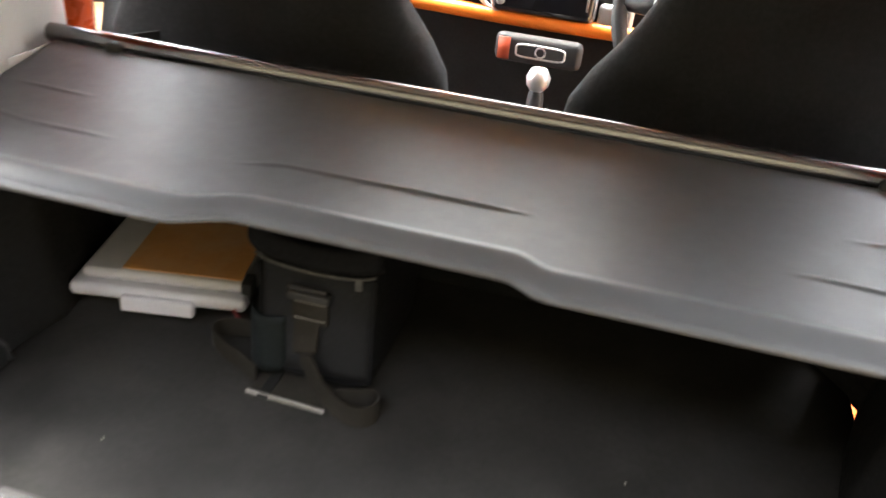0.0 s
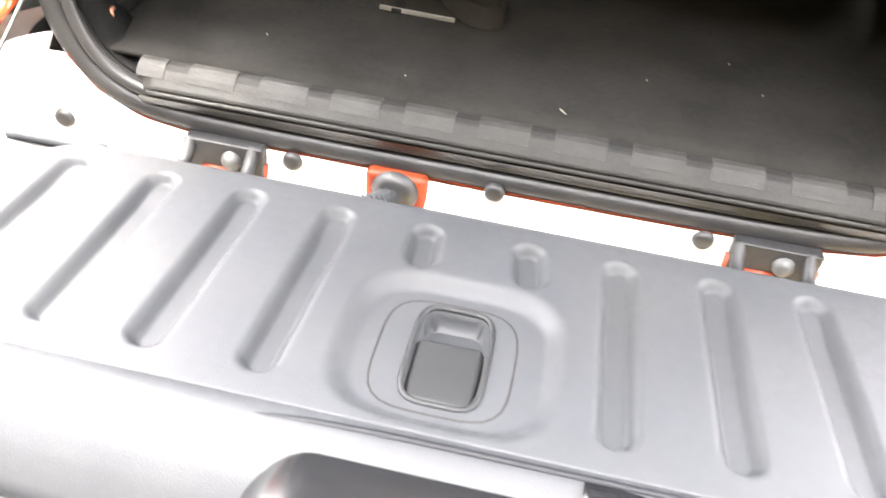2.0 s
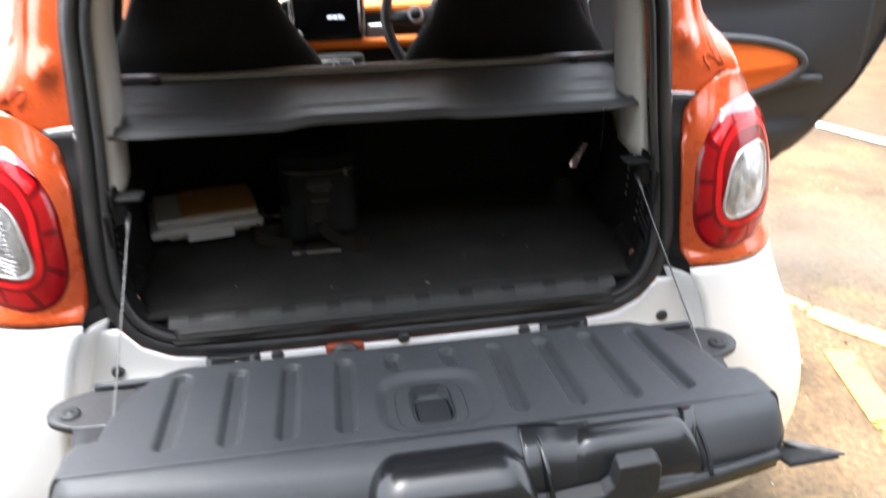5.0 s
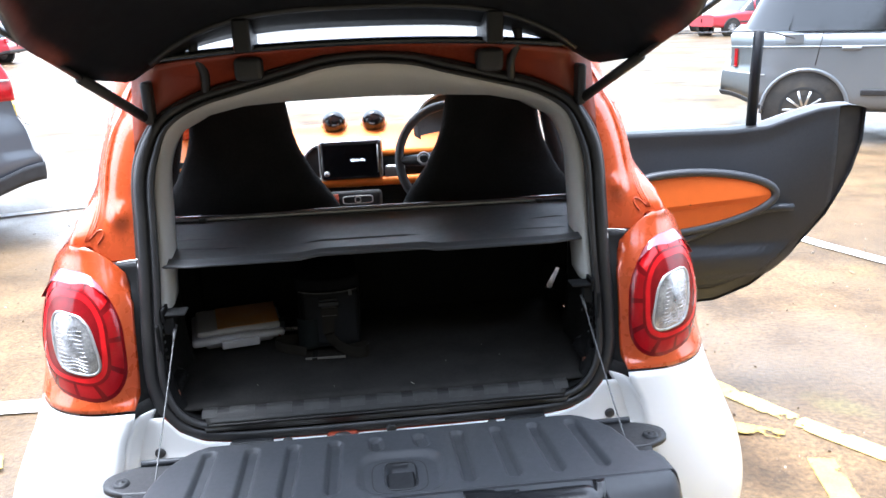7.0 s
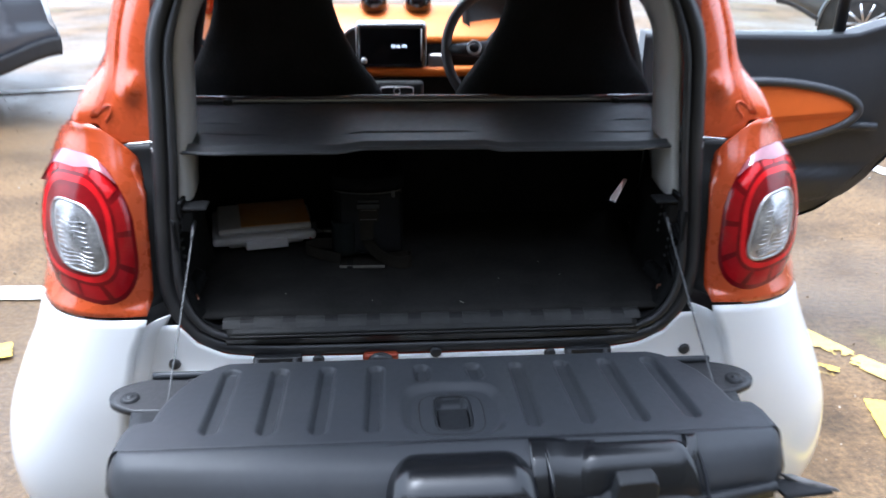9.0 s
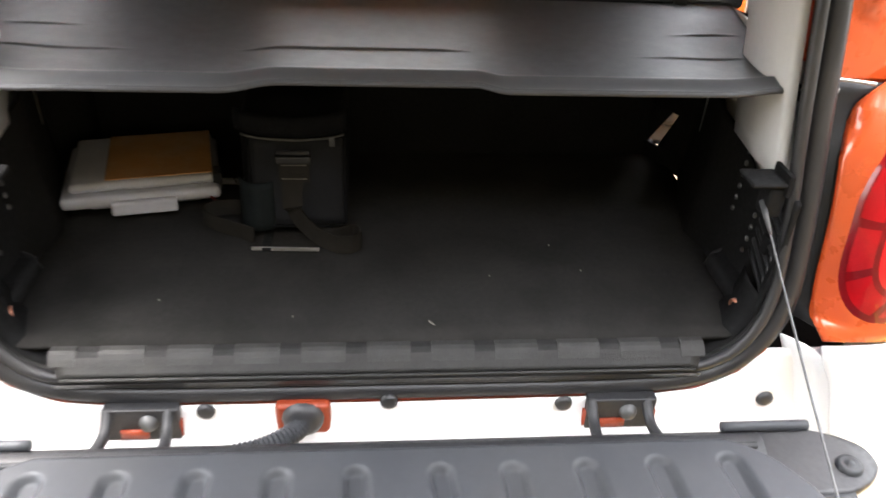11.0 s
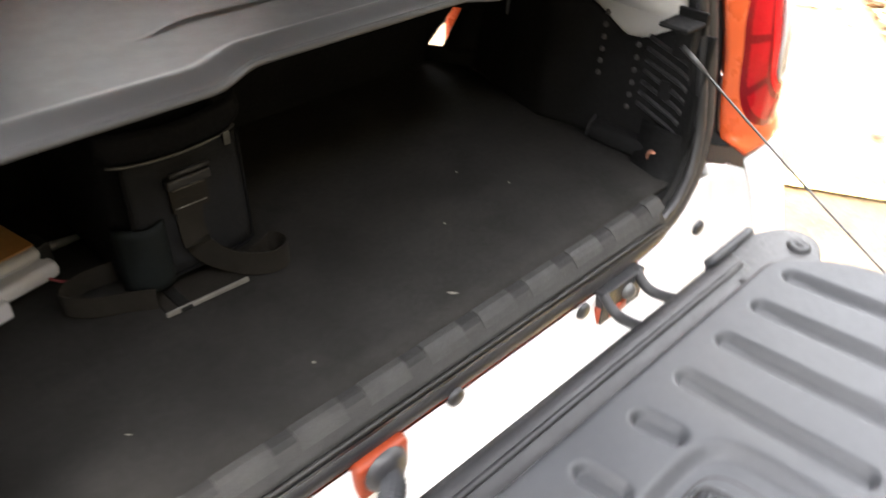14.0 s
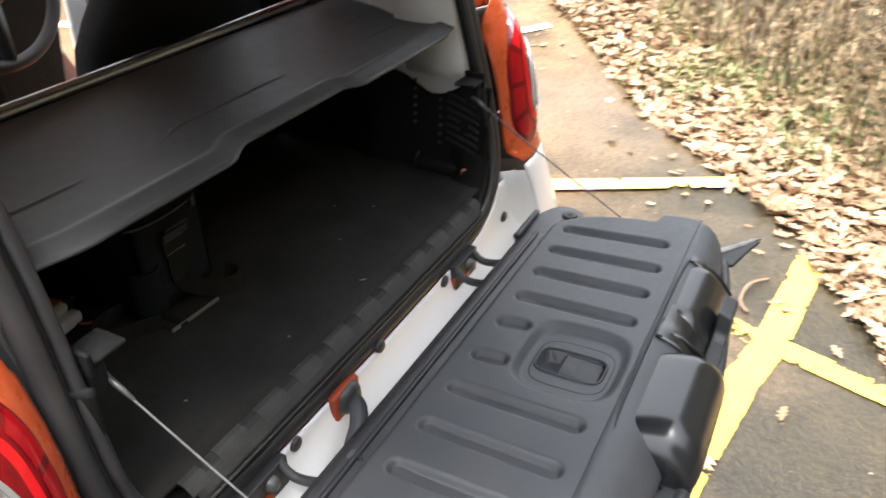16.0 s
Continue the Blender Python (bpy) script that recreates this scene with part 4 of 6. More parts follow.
for side in (-1, 1):
    flap = part("side_flap", sheet(lambda u, v: (side * (0.375 + 0.150 * u * (1 - 0.42 * abs(2 * v - 1.1) ** 2.6)), -0.054 - 0.095 * v, 0.700 + 0.003 * u), lin(0, 1, 12), lin(0, 1, 18)), M_PLASTIC, tailgate, "black plastic side flap", thick=0.010)
    part("flap_ridge", tube([(side * x, -0.058, 0.712) for x in lin(0.37, 0.47, 8)], 0.006, 8), M_GATE, tailgate)
    part("flap_bolt", lathe([(0.0001, 0.007), (0.004, 0.007), (0.005, 0.004), (0.009, 0.006), (0.0135, 0.005), (0.015, 0)], 22, pose(side * 0.492, -0.115, 0.7065)), M_GATE_DARK, tailgate, "round plastic fastener")
    part("cable_anchor", box((side * 0.404 - 0.016, -0.290, 0.742), (side * 0.404 + 0.018, -0.262, 0.758)), M_PLASTIC, tailgate, "black anchor of the tether cable", bevel=0.003)
    part("anchor_pin", lathe([(0.0001, 0.006), (0.006, 0.005), (0.008, 0)], 12, pose(side * 0.398, -0.274, 0.758)), M_STEEL, tailgate)
    fin = bmesh.new()
    f0 = [(side * x, y, z) for x, y, z in ((0.430, -0.372, 0.712), (0.455, -0.375, 0.718), (0.474, -0.425, 0.742), (0.472, -0.446, 0.757), (0.458, -0.432, 0.742), (0.432, -0.415, 0.722))]
    fin.faces.new([fin.verts.new(p) for p in f0])
    fin_part = part("corner_fin", fin, M_GATE_DARK, tailgate, "pointed plastic corner fin", thick=0.007, bevel=0.002)
    strip = bmesh.new()
    strip.faces.new([strip.verts.new((side * x, y, z)) for x, y, z in ((0.446, -0.370, 0.722), (0.460, -0.374, 0.7235), (0.470, -0.395, 0.731), (0.480, -0.425, 0.7465), (0.478, -0.447, 0.7605), (0.468, -0.425, 0.745), (0.455, -0.395, 0.730))])
    part("fin_strip", strip, M_STRIP, fin_part, "pale scratched plastic strip", thick=0.005, bevel=0.0015)

# latch
def ring_pts(cx, cy, hx, hy, z, n=40, p=5.0):
    out = []
    for i in range(n):
        a = math.tau * i / n
        k = (abs(math.cos(a)) ** p + abs(math.sin(a)) ** p) ** (-1 / p)
        out.append((cx + hx * k * math.cos(a), cy + hy * k * math.sin(a), z))
    return out


part("latch_frame", tube([(x, y, top(y) - 0.0085) for x, y, _ in ring_pts(0.003, -0.279, 0.0255, 0.0430, 0)], 0.0022, 8, True), M_GATE_DARK, tailgate, "glossy latch surround")
part("latch_handle", box((-0.0195, -0.3185, TOP - 0.020), (0.0255, -0.266, TOP - 0.0095)), M_GATE_DARK, tailgate, "black pull latch", bevel=0.004)
part("latch_edge", tube([(-0.020, -0.3205, TOP - 0.0085), (0.026, -0.3205, TOP - 0.0085)], 0.0011, 6), M_CHROME, tailgate, "bright latch edge")
part("latch_plate", tube([(x, y, top(y) - 0.0094) for x, y, _ in ring_pts(0.001, -0.281, 0.0450, 0.0490, 0, 48, 4.0)], 0.0013, 6, True), M_SLOT, tailgate)

# compartment at the rear edge of the tailgate
part("pocket_edge", tube(spline([(-0.103, -0.425, 0.738), (-0.102, -0.380, 0.779), (-0.085, -0.360, 0.788), (0.10, -0.3565, 0.7895), (0.290, -0.3585, 0.7890), (0.312, -0.376, 0.784), (0.319, -0.405, 0.764), (0.320, -0.428, 0.738)], 8), 0.0028, 8), M_HATCH, tailgate, "dark groove round the pocket")
part("pocket_liner", box((-0.094, -0.432, 0.722), (0.304, -0.374, 0.742)), M_GATE_DARK, tailgate, "black recess of the tailgate pocket", bevel=0.012)


def loft(profile, x0, x1, r, foot):
    """A rounded bar: (y, z) profile swept along x with drawn-in ends."""
    prof = spline([(0, y, z) for y, z in profile], 5)
    cy = sum(p.y for p in prof) / len(prof)
    xs = [x0 + r * (1 - math.cos(t)) for t in lin(0, math.pi / 2, 9)] + lin(x0 + r * 1.2, x1 - r * 1.2, 8) + [x1 - r * (1 - math.cos(t)) for t in lin(math.pi / 2, 0, 9)]

    def at(p, x):
        e = min(1.0, (x - x0) / r, (x1 - x) / r)
        f = math.sqrt(max(0.0, 1 - (1 - e) ** 2))
        return (x, cy + (p.y - cy) * (0.84 + 0.16 * f), foot + (p.z - foot) * (0.34 + 0.66 * f))

    bm = sheet(at, prof, xs)
    for x in (x0, x1):
        bm.faces.new([bm.verts.new(at(p, x)) for p in prof])
    bmesh.ops.remove_doubles(bm, verts=bm.verts, dist=0.0001)
    return bm


part("storage_lid", loft([(-0.356, 0.725), (-0.357, 0.768), (-0.361, 0.778), (-0.371, 0.785), (-0.390, 0.7915), (-0.410, 0.796), (-0.421, 0.7965), (-0.432, 0.793), (-0.444, 0.786), (-0.453, 0.777), (-0.459, 0.763), (-0.461, 0.745), (-0.458, 0.728)], -0.093, 0.099, 0.040, 0.728),
     M_POD, tailgate, "rounded satin black storage pod")
part("pocket_shell", loft([(-0.362, 0.735), (-0.363, 0.782), (-0.368, 0.7885), (-0.380, 0.7900), (-0.394, 0.7865), (-0.406, 0.7770), (-0.416, 0.7620), (-0.422, 0.7470), (-0.425, 0.730)], 0.148, 0.314, 0.030, 0.742), M_POD, tailgate, "rounded black pocket bar")
part("pocket_divider", tube([(0.113, -0.360, 0.790), (0.115, -0.392, 0.784), (0.117, -0.418, 0.766), (0.119, -0.440, 0.738)], 0.0035, 8), M_POD, tailgate)


def dish(u, v):
    """Proud sheet between pod and bar, sinking towards the grip; its black stands for a hollow's shade."""
    p = Vector(gate_rear((0.094 + 0.088 * u) / 0.452, v))
    return p + Vector((0, -0.003, 0.003 - 0.003 * smoothstep(0.2, 0.6, u)))


part("pocket_dish", sheet(dish, lin(0, 1, 14), lin(0.04, 0.97, 14)), M_POD, tailgate, "curved black sheet for the pocket's shaded hollow", thick=0.002)
part("pocket_wall", sheet(lambda u, v: Vector(gate_rear((0.300 + 0.020 * u) / 0.452, v)) + Vector((0, -0.003, 0.0025)), lin(0, 1, 4), lin(0.06, 0.97, 12)), M_POD, tailgate, thick=0.002)
grip = bmesh.new()
prof = [(0.112, 0.722), (0.112, 0.742), (0.178, 0.750), (0.189, 0.760), (0.193, 0.788), (0.238, 0.791), (0.246, 0.782), (0.246, 0.745), (0.238, 0.731)]
a = [grip.verts.new((x, -0.424, z)) for x, z in prof]
b = [grip.verts.new((x, -0.444, z - 0.006)) for x, z in prof]
grip.faces.new(a)
grip.faces.new(b)
for i in range(len(prof)):
    j = (i + 1) % len(prof)
    grip.faces.new((a[i], a[j], b[j], b[i]))
part("release_grip", grip, M_GATE_DARK, tailgate, "black moulded grip", bevel=0.003, smooth=False)
for x, y in ((-0.005, -0.455), (0.022, -0.458)):
    part("screw", lathe([(0.0001, 0.004), (0.005, 0.003), (0.006, 0)], 10, pose(x, y + 0.012, 0.722, 90)), M_STEEL, tailgate)

# ---- parcel cover ----
def cover_edge(x):
    """Free edge: a hand hold is cut back between two short steps."""
    e = 0.078 + 0.022 * smoothstep(-0.168, -0.112, x) - 0.016 * smoothstep(0.088, 0.118, x)
    e += 0.012 * smoothstep(-0.35, -0.42, x) + 0.012 * smoothstep(0.35, 0.42, x)
    return e


def pressed(x, v, x0, x1, v0, depth, w=0.012):
    """A straight crease pressed into the vinyl, with tapered ends."""
    run = smoothstep(x0, x0 + 0.05, x) * smoothstep(x1, x1 - 0.05, x)
    return depth * run * max(0.0, 1 - abs(v - v0) / w)


def cover(u, v):
    """v from the rail (0) to the free edge (1)."""
    x = u * table([(0, 0.455), (0.55, 0.445), (0.62, 0.428), (0.9, 0.428), (0.97, 0.436), (1, 0.430)], v)
    y = 0.352 + (cover_edge(x) - 0.352) * v
    z = 1.062 - 0.010 * v - 0.008 * math.sin(math.pi * v)
    z += pressed(x, v, -0.17, 0.10, 0.62, 0.0022) + pressed(x, v, 0.27, 0.43, 0.62, 0.0020) + pressed(x, v, -0.43, -0.26, 0.62, 0.0020)
    z += pressed(x, v, -0.44, -0.33, 0.36, 0.0018) + pressed(x, v, 0.33, 0.44, 0.36, 0.0018)
    z += 0.0028 * math.sin(x * 21) * math.sin(v * 7) * smoothstep(0.30, 0.44, abs(x))
    z -= 0.007 * smoothstep(0.90, 1.0, v) - 0.004 * smoothstep(0.86, 0.92, v)
    return (x, y, z)


shelf = part("parcel_cover", sheet(cover, lin(-1, 1, 150), lin(0, 1, 140)), M_COVER, car, "grey vinyl roller blind drawn over the boot", thick=0.0025)
part("hem", tube([Vector(cover(u, 1.0)) + Vector((0, 0, -0.002)) for u in lin(-0.99, 0.99, 90)], 0.0028, 6), M_COVER, shelf)
part("blind_rail", tube([(x, 0.366, 1.066) for x in lin(-0.47, 0.47, 12)], 0.0105, 14), M_RAIL, shelf, "satin metal roller rail")
part("rail_case", tube([(x, 0.378, 1.050) for x in lin(-0.46, 0.46, 12)], 0.018, 12), M_PLASTIC, shelf)
for side in (-1, 1):
    part("rail_clip", box((side * 0.385 - 0.009, 0.348, 1.046), (side * 0.385 + 0.009, 0.384, 1.072)), M_PLASTIC, shelf, bevel=0.005)
    part("cover_pin", tube([(side * 0.41, 0.122, 1.036), (side * 0.455, 0.125, 1.030)], 0.006, 8), M_PLASTIC, shelf)

# ---- seats ----
def seat_outline(z):
    """Half width of the back at a height."""
    return table([(0.55, 0.138), (0.82, 0.138), (0.88, 0.20), (0.98, 0.235), (1.033, 0.228), (1.109, 0.172), (1.198, 0.128), (1.296, 0.112), (1.36, 0.105), (1.40, 0.085), (1.415, 0.03)], z)


for side in (-1, 1):
    cx = side * 0.308
    bm = bmesh.new()

    def back(a, z):
        w = seat_outline(z)
        d = 0.060 if z < 1.1 else 0.045
        k = (abs(math.cos(a)) ** 3 + abs(math.sin(a)) ** 3) ** (-1 / 3)
        return (cx + w * k * math.cos(a), 0.60 - 0.10 * (z - 0.85) + d * k * math.sin(a), z)

    sheet(back, [math.tau * i / 40 for i in range(40)], [0.55, 0.65, 0.75, 0.85, 0.92, 0.98, 1.02, 1.06, 1.09, 1.12, 1.15, 1.18, 1.22, 1.26, 1.31, 1.35, 1.38, 1.40, 1.412, 1.4155], bm, close_u=True)
    seat = part("seat_back", bm, M_SEAT, car, "black cloth seat back with built-in headrest")
    part("seat_cushion", box((cx - 0.24, 0.56, 0.42), (cx + 0.24, 1.05, 0.60)), M_SEAT, car, "black cloth seat cushion", bevel=0.05, segs=4)
for side in (-1, 1):
    part("belt_pillar", tube([(side * 0.60, 0.82, 0.80), (side * 0.56, 0.82, 1.05), (side * 0.512, 0.79, 1.20), (side * 0.47, 0.74, 1.38)], [0.045, 0.028, 0.019, 0.019], 12), M_SEAT, car, "black inner door pillar")
part("bulkhead", box((-0.50, 0.50, 0.30), (0.445, 0.53, 1.0)), M_LINER, car, bevel=0.01)
# Added sheet that keeps light from the cabin out of the boot.
part("bulkhead_shelf", sheet(lambda x, v: (x, 0.385 + 0.125 * v, 1.038 - 0.050 * v), lin(-0.50, 0.47, 12), lin(0, 1, 5)), M_LINER, car, "added black sheet that blocks cabin light from the boot", thick=0.006)
part("cabin_floor", box((-0.66, 0.47, 0.30), (0.66, 1.70, 0.34)), M_CARPET, car)
part("centre_tunnel", box((-0.07, 0.60, 0.34), (0.07, 1.40, 0.58)), M_PLASTIC, car, bevel=0.03)

# ---- dashboard ----
dash = part("dashboard", sheet(lambda u, v: (u * 0.64, 1.34 + 0.19 * v - 0.05 * (1 - u * u) * (1 - v), 1.022 + 0.082 * math.sin(v * 2.2) - 0.03 * u ** 4), lin(-1, 1, 40), lin(0, 1, 14)), M_ORANGE_TRIM, car, "orange fabric dashboard top", thick=0.02)
part("dash_face", sheet(lambda u, v: (u * 0.64, 1.345 + 0.06 * v - 0.05 * (1 - u * u), 1.022 - 0.40 * v), lin(-1, 1, 30), lin(0, 1, 8)), M_LINER, dash, "black lower dashboard", thick=0.02)
part("dash_band", tube([(x, 1.275 + 0.12 * x * x, 0.938 + 0.02 * x * x) for x in lin(-0.45, 0.45, 24)], 0.016, 10), M_ORANGE_TRIM, dash, "orange lower dashboard band")
scr = part("screen_bezel", box((-0.158, 1.262, 0.945), (0.060, 1.300, 1.090)), M_SILVER, dash, "silver frame of the touch screen", bevel=0.022, segs=4)
part("screen", box((-0.1545, 1.256, 0.9485), (0.0565, 1.290, 1.0865)), M_SCREEN, scr, "black touch screen", bevel=0.018, segs=4)
part("vent_recess", lathe([(0.0001, 0.0), (0.050, 0.0), (0.056, -0.01)], 24, pose(-0.155, 1.285, 1.010, 90)), M_PLASTIC, dash)
part("dash_arc", tube(spline([(-0.130, 1.285, 1.076), (-0.172, 1.285, 1.064), (-0.205, 1.285, 1.030), (-0.200, 1.280, 0.990), (-0.165, 1.275, 0.958), (-0.135, 1.27, 0.946)], 6), 0.005, 8), M_SILVER, dash, "silver trim arc")
part("screen_side", tube([(0.042, 1.2565, 0.975), (0.042, 1.2565, 1.068)], 0.0025, 6), M_SILVER, scr)
part("screen_knob", lathe([(0.0001, 0.01), (0.008, 0.009), (0.010, 0)], 14, pose(-0.133, 1.256, 0.975, 90)), M_SILVER, scr)
txt = bpy.data.curves.new("clock_text", "FONT")
txt.body, txt.size, txt.align_x, txt.extrude = "02:46 PM", 0.0125, "CENTER", 0.0004
tob = new("clock_text", txt)
tob.matrix_basis = pose(-0.026, 1.2545, 1.014, 90)
deps = bpy.context.evaluated_depsgraph_get()
tm = bpy.data.meshes.new_from_object(tob.evaluated_get(deps))
bpy.data.objects.remove(tob)
clock = new("clock_digits", tm)
clock.matrix_basis = pose(-0.026, 1.2545, 1.014, 90)
glow = bpy.data.materials.new("screen_digits")
glow.use_nodes = True
glow.node_tree.nodes["Principled BSDF"].inputs["Emission Color"].default_value = (0.85, 0.9, 1, 1)
glow.node_tree.nodes["Principled BSDF"].inputs["Emission Strength"].default_value = 0.7
tm.materials.clear()
tm.materials.append(glow)
clock.parent = scr
clock["label"] = "glowing white clock digits"
for x in (-0.100, 0.040):
    podm = part("dash_pod", lathe([(0.036, -0.05), (0.042, -0.01), (0.040, 0.012), (0.032, 0.028), (0.018, 0.038), (0.0001, 0.042)], 24, pose(x, 1.415, 1.128, 40)), M_SCREEN, dash, "round glossy black dashboard dial")
    part("pod_ring", lathe([(0.050, -0.06), (0.050, -0.03), (0.042, -0.016)], 24, pose(x, 1.415, 1.128, 40)), M_ORANGE_TRIM, podm)
part("centre_trim", box((0.064, 1.270, 0.938), (0.135, 1.290, 0.992)), M_SILVER, dash, "silver dashboard trim", bevel=0.012)
climate = part("climate_panel", box((-0.13, 1.235, 0.856), (0.050, 1.262, 0.916)), M_PLASTIC, dash, "black heater control panel", bevel=0.018)
part("panel_glow", box((-0.122, 1.231, 0.864), (-0.098, 1.237, 0.908)), M_ORANGE_RAW, climate)
part("control_ring", tube([(-0.034 + px, 1.232, 0.886 + pz) for px, pz, _ in ring_pts(0, 0, 0.050, 0.013, 0, 36, 6)], 0.0022, 6, True), M_SILVER, climate, "silver control outline")
part("control_dial", tube([(-0.034 + px, 1.232, 0.886 + pz) for px, pz, _ in ring_pts(0, 0, 0.010, 0.010, 0, 24, 2)], 0.002, 6, True), M_SILVER, climate)
part("gear_lever", lathe([(0.020, 0.0), (0.016, 0.07), (0.012, 0.09)], 16, pose(-0.020, 1.14, 0.755)), M_PLASTIC, car)
part("gear_knob", lathe([(0.012, 0.0), (0.022, 0.012), (0.024, 0.028), (0.016, 0.044), (0.0001, 0.048)], 20, pose(-0.020, 1.14, 0.838)), M_SILVER, car, "shiny gear knob")
# steering wheel, right-hand drive
sw = pose(0.285, 1.13, 1.030, 70)
wheel = part("steering_wheel", tube([sw @ Vector((0.178 * math.cos(a), 0.178 * math.sin(a), 0)) for a in [math.tau * i / 48 for i in range(48)]], 0.015, 10, True), M_PLASTIC, car, "black steering wheel with silver trim")
part("wheel_hub", lathe([(0.0001, 0.03), (0.05, 0.028), (0.065, 0.01), (0.06, -0.03)], 24, sw), M_PLASTIC, wheel)
for ang in (180, 0, 270):
    c, s = math.cos(radians(ang)), math.sin(radians(ang))
    part("spoke", tube([sw @ Vector((0.05 * c, 0.05 * s, 0.012)), sw @ Vector((0.172 * c, 0.172 * s, 0))], [0.026, 0.014], 8), M_PLASTIC, wheel)
part("wheel_trim", tube([sw @ Vector((-0.10 + 0.018 * math.cos(a), 0.018 * math.sin(a), 0.034)) for a in [math.tau * i / 20 for i in range(20)]], 0.004, 6, True), M_SILVER, wheel)
part("instrument_hood", lathe([(0.115, -0.06), (0.125, 0.0), (0.110, 0.015), (0.105, 0.0), (0.0001, -0.02)], 30, pose(0.30, 1.36, 1.10, 72)), M_PLASTIC, car, "round instrument hood")
part("hood_ring", tube([pose(0.30, 1.36, 1.10, 72) @ Vector((0.118 * math.cos(a), 0.118 * math.sin(a), 0.014)) for a in lin(0.2, math.pi - 0.2, 24)], 0.007, 8), M_SILVER, car)

# ---- open driver's door ----
DOOR = pose(0.80, 1.46, 0, 0, 0, -6)


def door_out(u):
    """Lower and upper edge of the door along its length from the hinge."""
    lo = table([(0, 0.34), (0.35, 0.345), (0.52, 0.36), (0.65, 0.42), (0.78, 0.54), (0.90, 0.70), (0.97, 0.85), (1.0, 0.98)], u)
    hi = table([(0, 1.03), (0.55, 1.035), (0.66, 1.045), (0.74, 1.075), (0.84, 1.105), (0.95, 1.115), (1.0, 1.10)], u)
    return lo, hi


def door_face(u, v):
    lo, hi = door_out(u)
    bulge = 0.045 * math.sin(math.pi * min(1, v * 1.1)) * math.sin(math.pi * min(1, 0.1 + u * 0.9))
    z = lo + (hi - lo) * v
    bulge += 0.03 * smoothstep(0.60, 0.56, z) * smoothstep(0.45, 0.50, z) * smoothstep(0.9, 0.6, u)
    return DOOR @ Vector((u * 1.06, -0.03 - bulge, z))


M_DOOR = material("door_trim", (0.017, 0.0188, 0.0235), 0.50, vary=0.10, scale=9, bump=0.25, bump_scale=900)
door = part("driver_door", sheet(lambda u, v: door_face(u * 0.905, 0.10 + 0.90 * v), lin(0, 1, 50), lin(0, 1, 34)), M_DOOR, car, "open driver's door with dark inner panel", thick=0.01)
part("door_border", sheet(lambda u, v: door_face(0.905 + 0.095 * u, v) + DOOR.to_3x3() @ Vector((0, 0.014 + 0.012 * u, 0)), lin(0, 1, 8), lin(0, 1, 30)), M_RUBBER, door, "black rubber door edge", thick=0.006)
part("door_foot", sheet(lambda u, v: door_face(u * 0.905, 0.10 * v) + DOOR.to_3x3() @ Vector((0, 0.010, 0)), lin(0, 1, 40), lin(0, 1, 5)), M_RUBBER, door, thick=0.006)
part("door_skin", sheet(lambda u, v: DOOR @ Vector((u * 1.06, 0.075 - 0.02 * (2 * v - 1) ** 2, door_out(u)[0] + (door_out(u)[1] - door_out(u)[0]) * v)), lin(0, 1, 30), lin(0, 1, 10)), M_WHITE, door, "white outer door skin", thick=0.006)
edge = [DOOR @ Vector((u * 1.06, 0.0, door_out(u)[0])) for u in lin(0, 1, 40)] + [DOOR @ Vector((u * 1.06, 0.0, door_out(u)[1])) for u in lin(1, 0, 30)]
bm = bmesh.new()
k = len(edge)
f1 = [bm.verts.new(p + DOOR.to_3x3() @ Vector((0, -0.03, 0))) for p in edge]
f2 = [bm.verts.new(p + DOOR.to_3x3() @ Vector((0, 0.06, 0))) for p in edge]
for i in range(k):
    bm.faces.new((f1[i], f1[(i + 1) % k], f2[(i + 1) % k], f2[i]))
part("door_edge", bm, M_RUBBER, door)


def oval(a, r, out, grow=1.0):
    """Almond-shaped inlay on the door panel."""
    ca, sa = math.cos(a), math.sin(a)
    x = 0.40 + 0.305 * grow * r * ca
    z = 0.775 + 0.106 * grow * r * sa * (1 - 0.20 * ca) + 0.035 * r * (ca + 0.2) * 0.6
    return DOOR @ Vector((x, -0.085 - out, z))


def inlay(a, r):
    """Inlay with a sharp fold along its length."""
    p = DOOR.inverted() @ oval(a, r, 0.0)
    d = p.z - (0.755 + 0.09 * (p.x - 0.17))
    fold = 0.020 * max(0, 1 - d / 0.11) if d > 0 else 0.020 * max(0, 1 + d / 0.022) + 0.004 * max(0.0, -d / 0.1)
    return DOOR @ (p - Vector((0, 0.014 + fold * (1 - r ** 6), 0)))


part("door_inlay", sheet(inlay, [math.tau * i / 96 for i in range(96)], lin(1, 0.02, 26), close_u=True), M_INLAY, door, "orange fabric door inlay")
part("inlay_rim", tube([oval(a, 1.06, 0.010) for a in [math.tau * i / 48 for i in range(48)]], 0.016, 8, True), material("door_rim", (0.034, 0.036, 0.041), 0.5, vary=0.1, scale=9), door, "grey rim round the inlay")
part("door_handle", box((0.0, 0, 0), (0.055, 0.01, 0.012), DOOR @ pose(0.20, -0.118, 0.758)), M_CHROME, door, "chrome inner door handle", bevel=0.003)
part("armrest", tube([DOOR @ Vector((x, -0.083, 0.585 + 0.16 * smoothstep(0.2, 0.75, x))) for x in lin(0.06, 0.80, 20)], [0.024 - 0.010 * t for t in lin(0, 1, 20)], 10), M_DOOR, door, "moulded armrest")
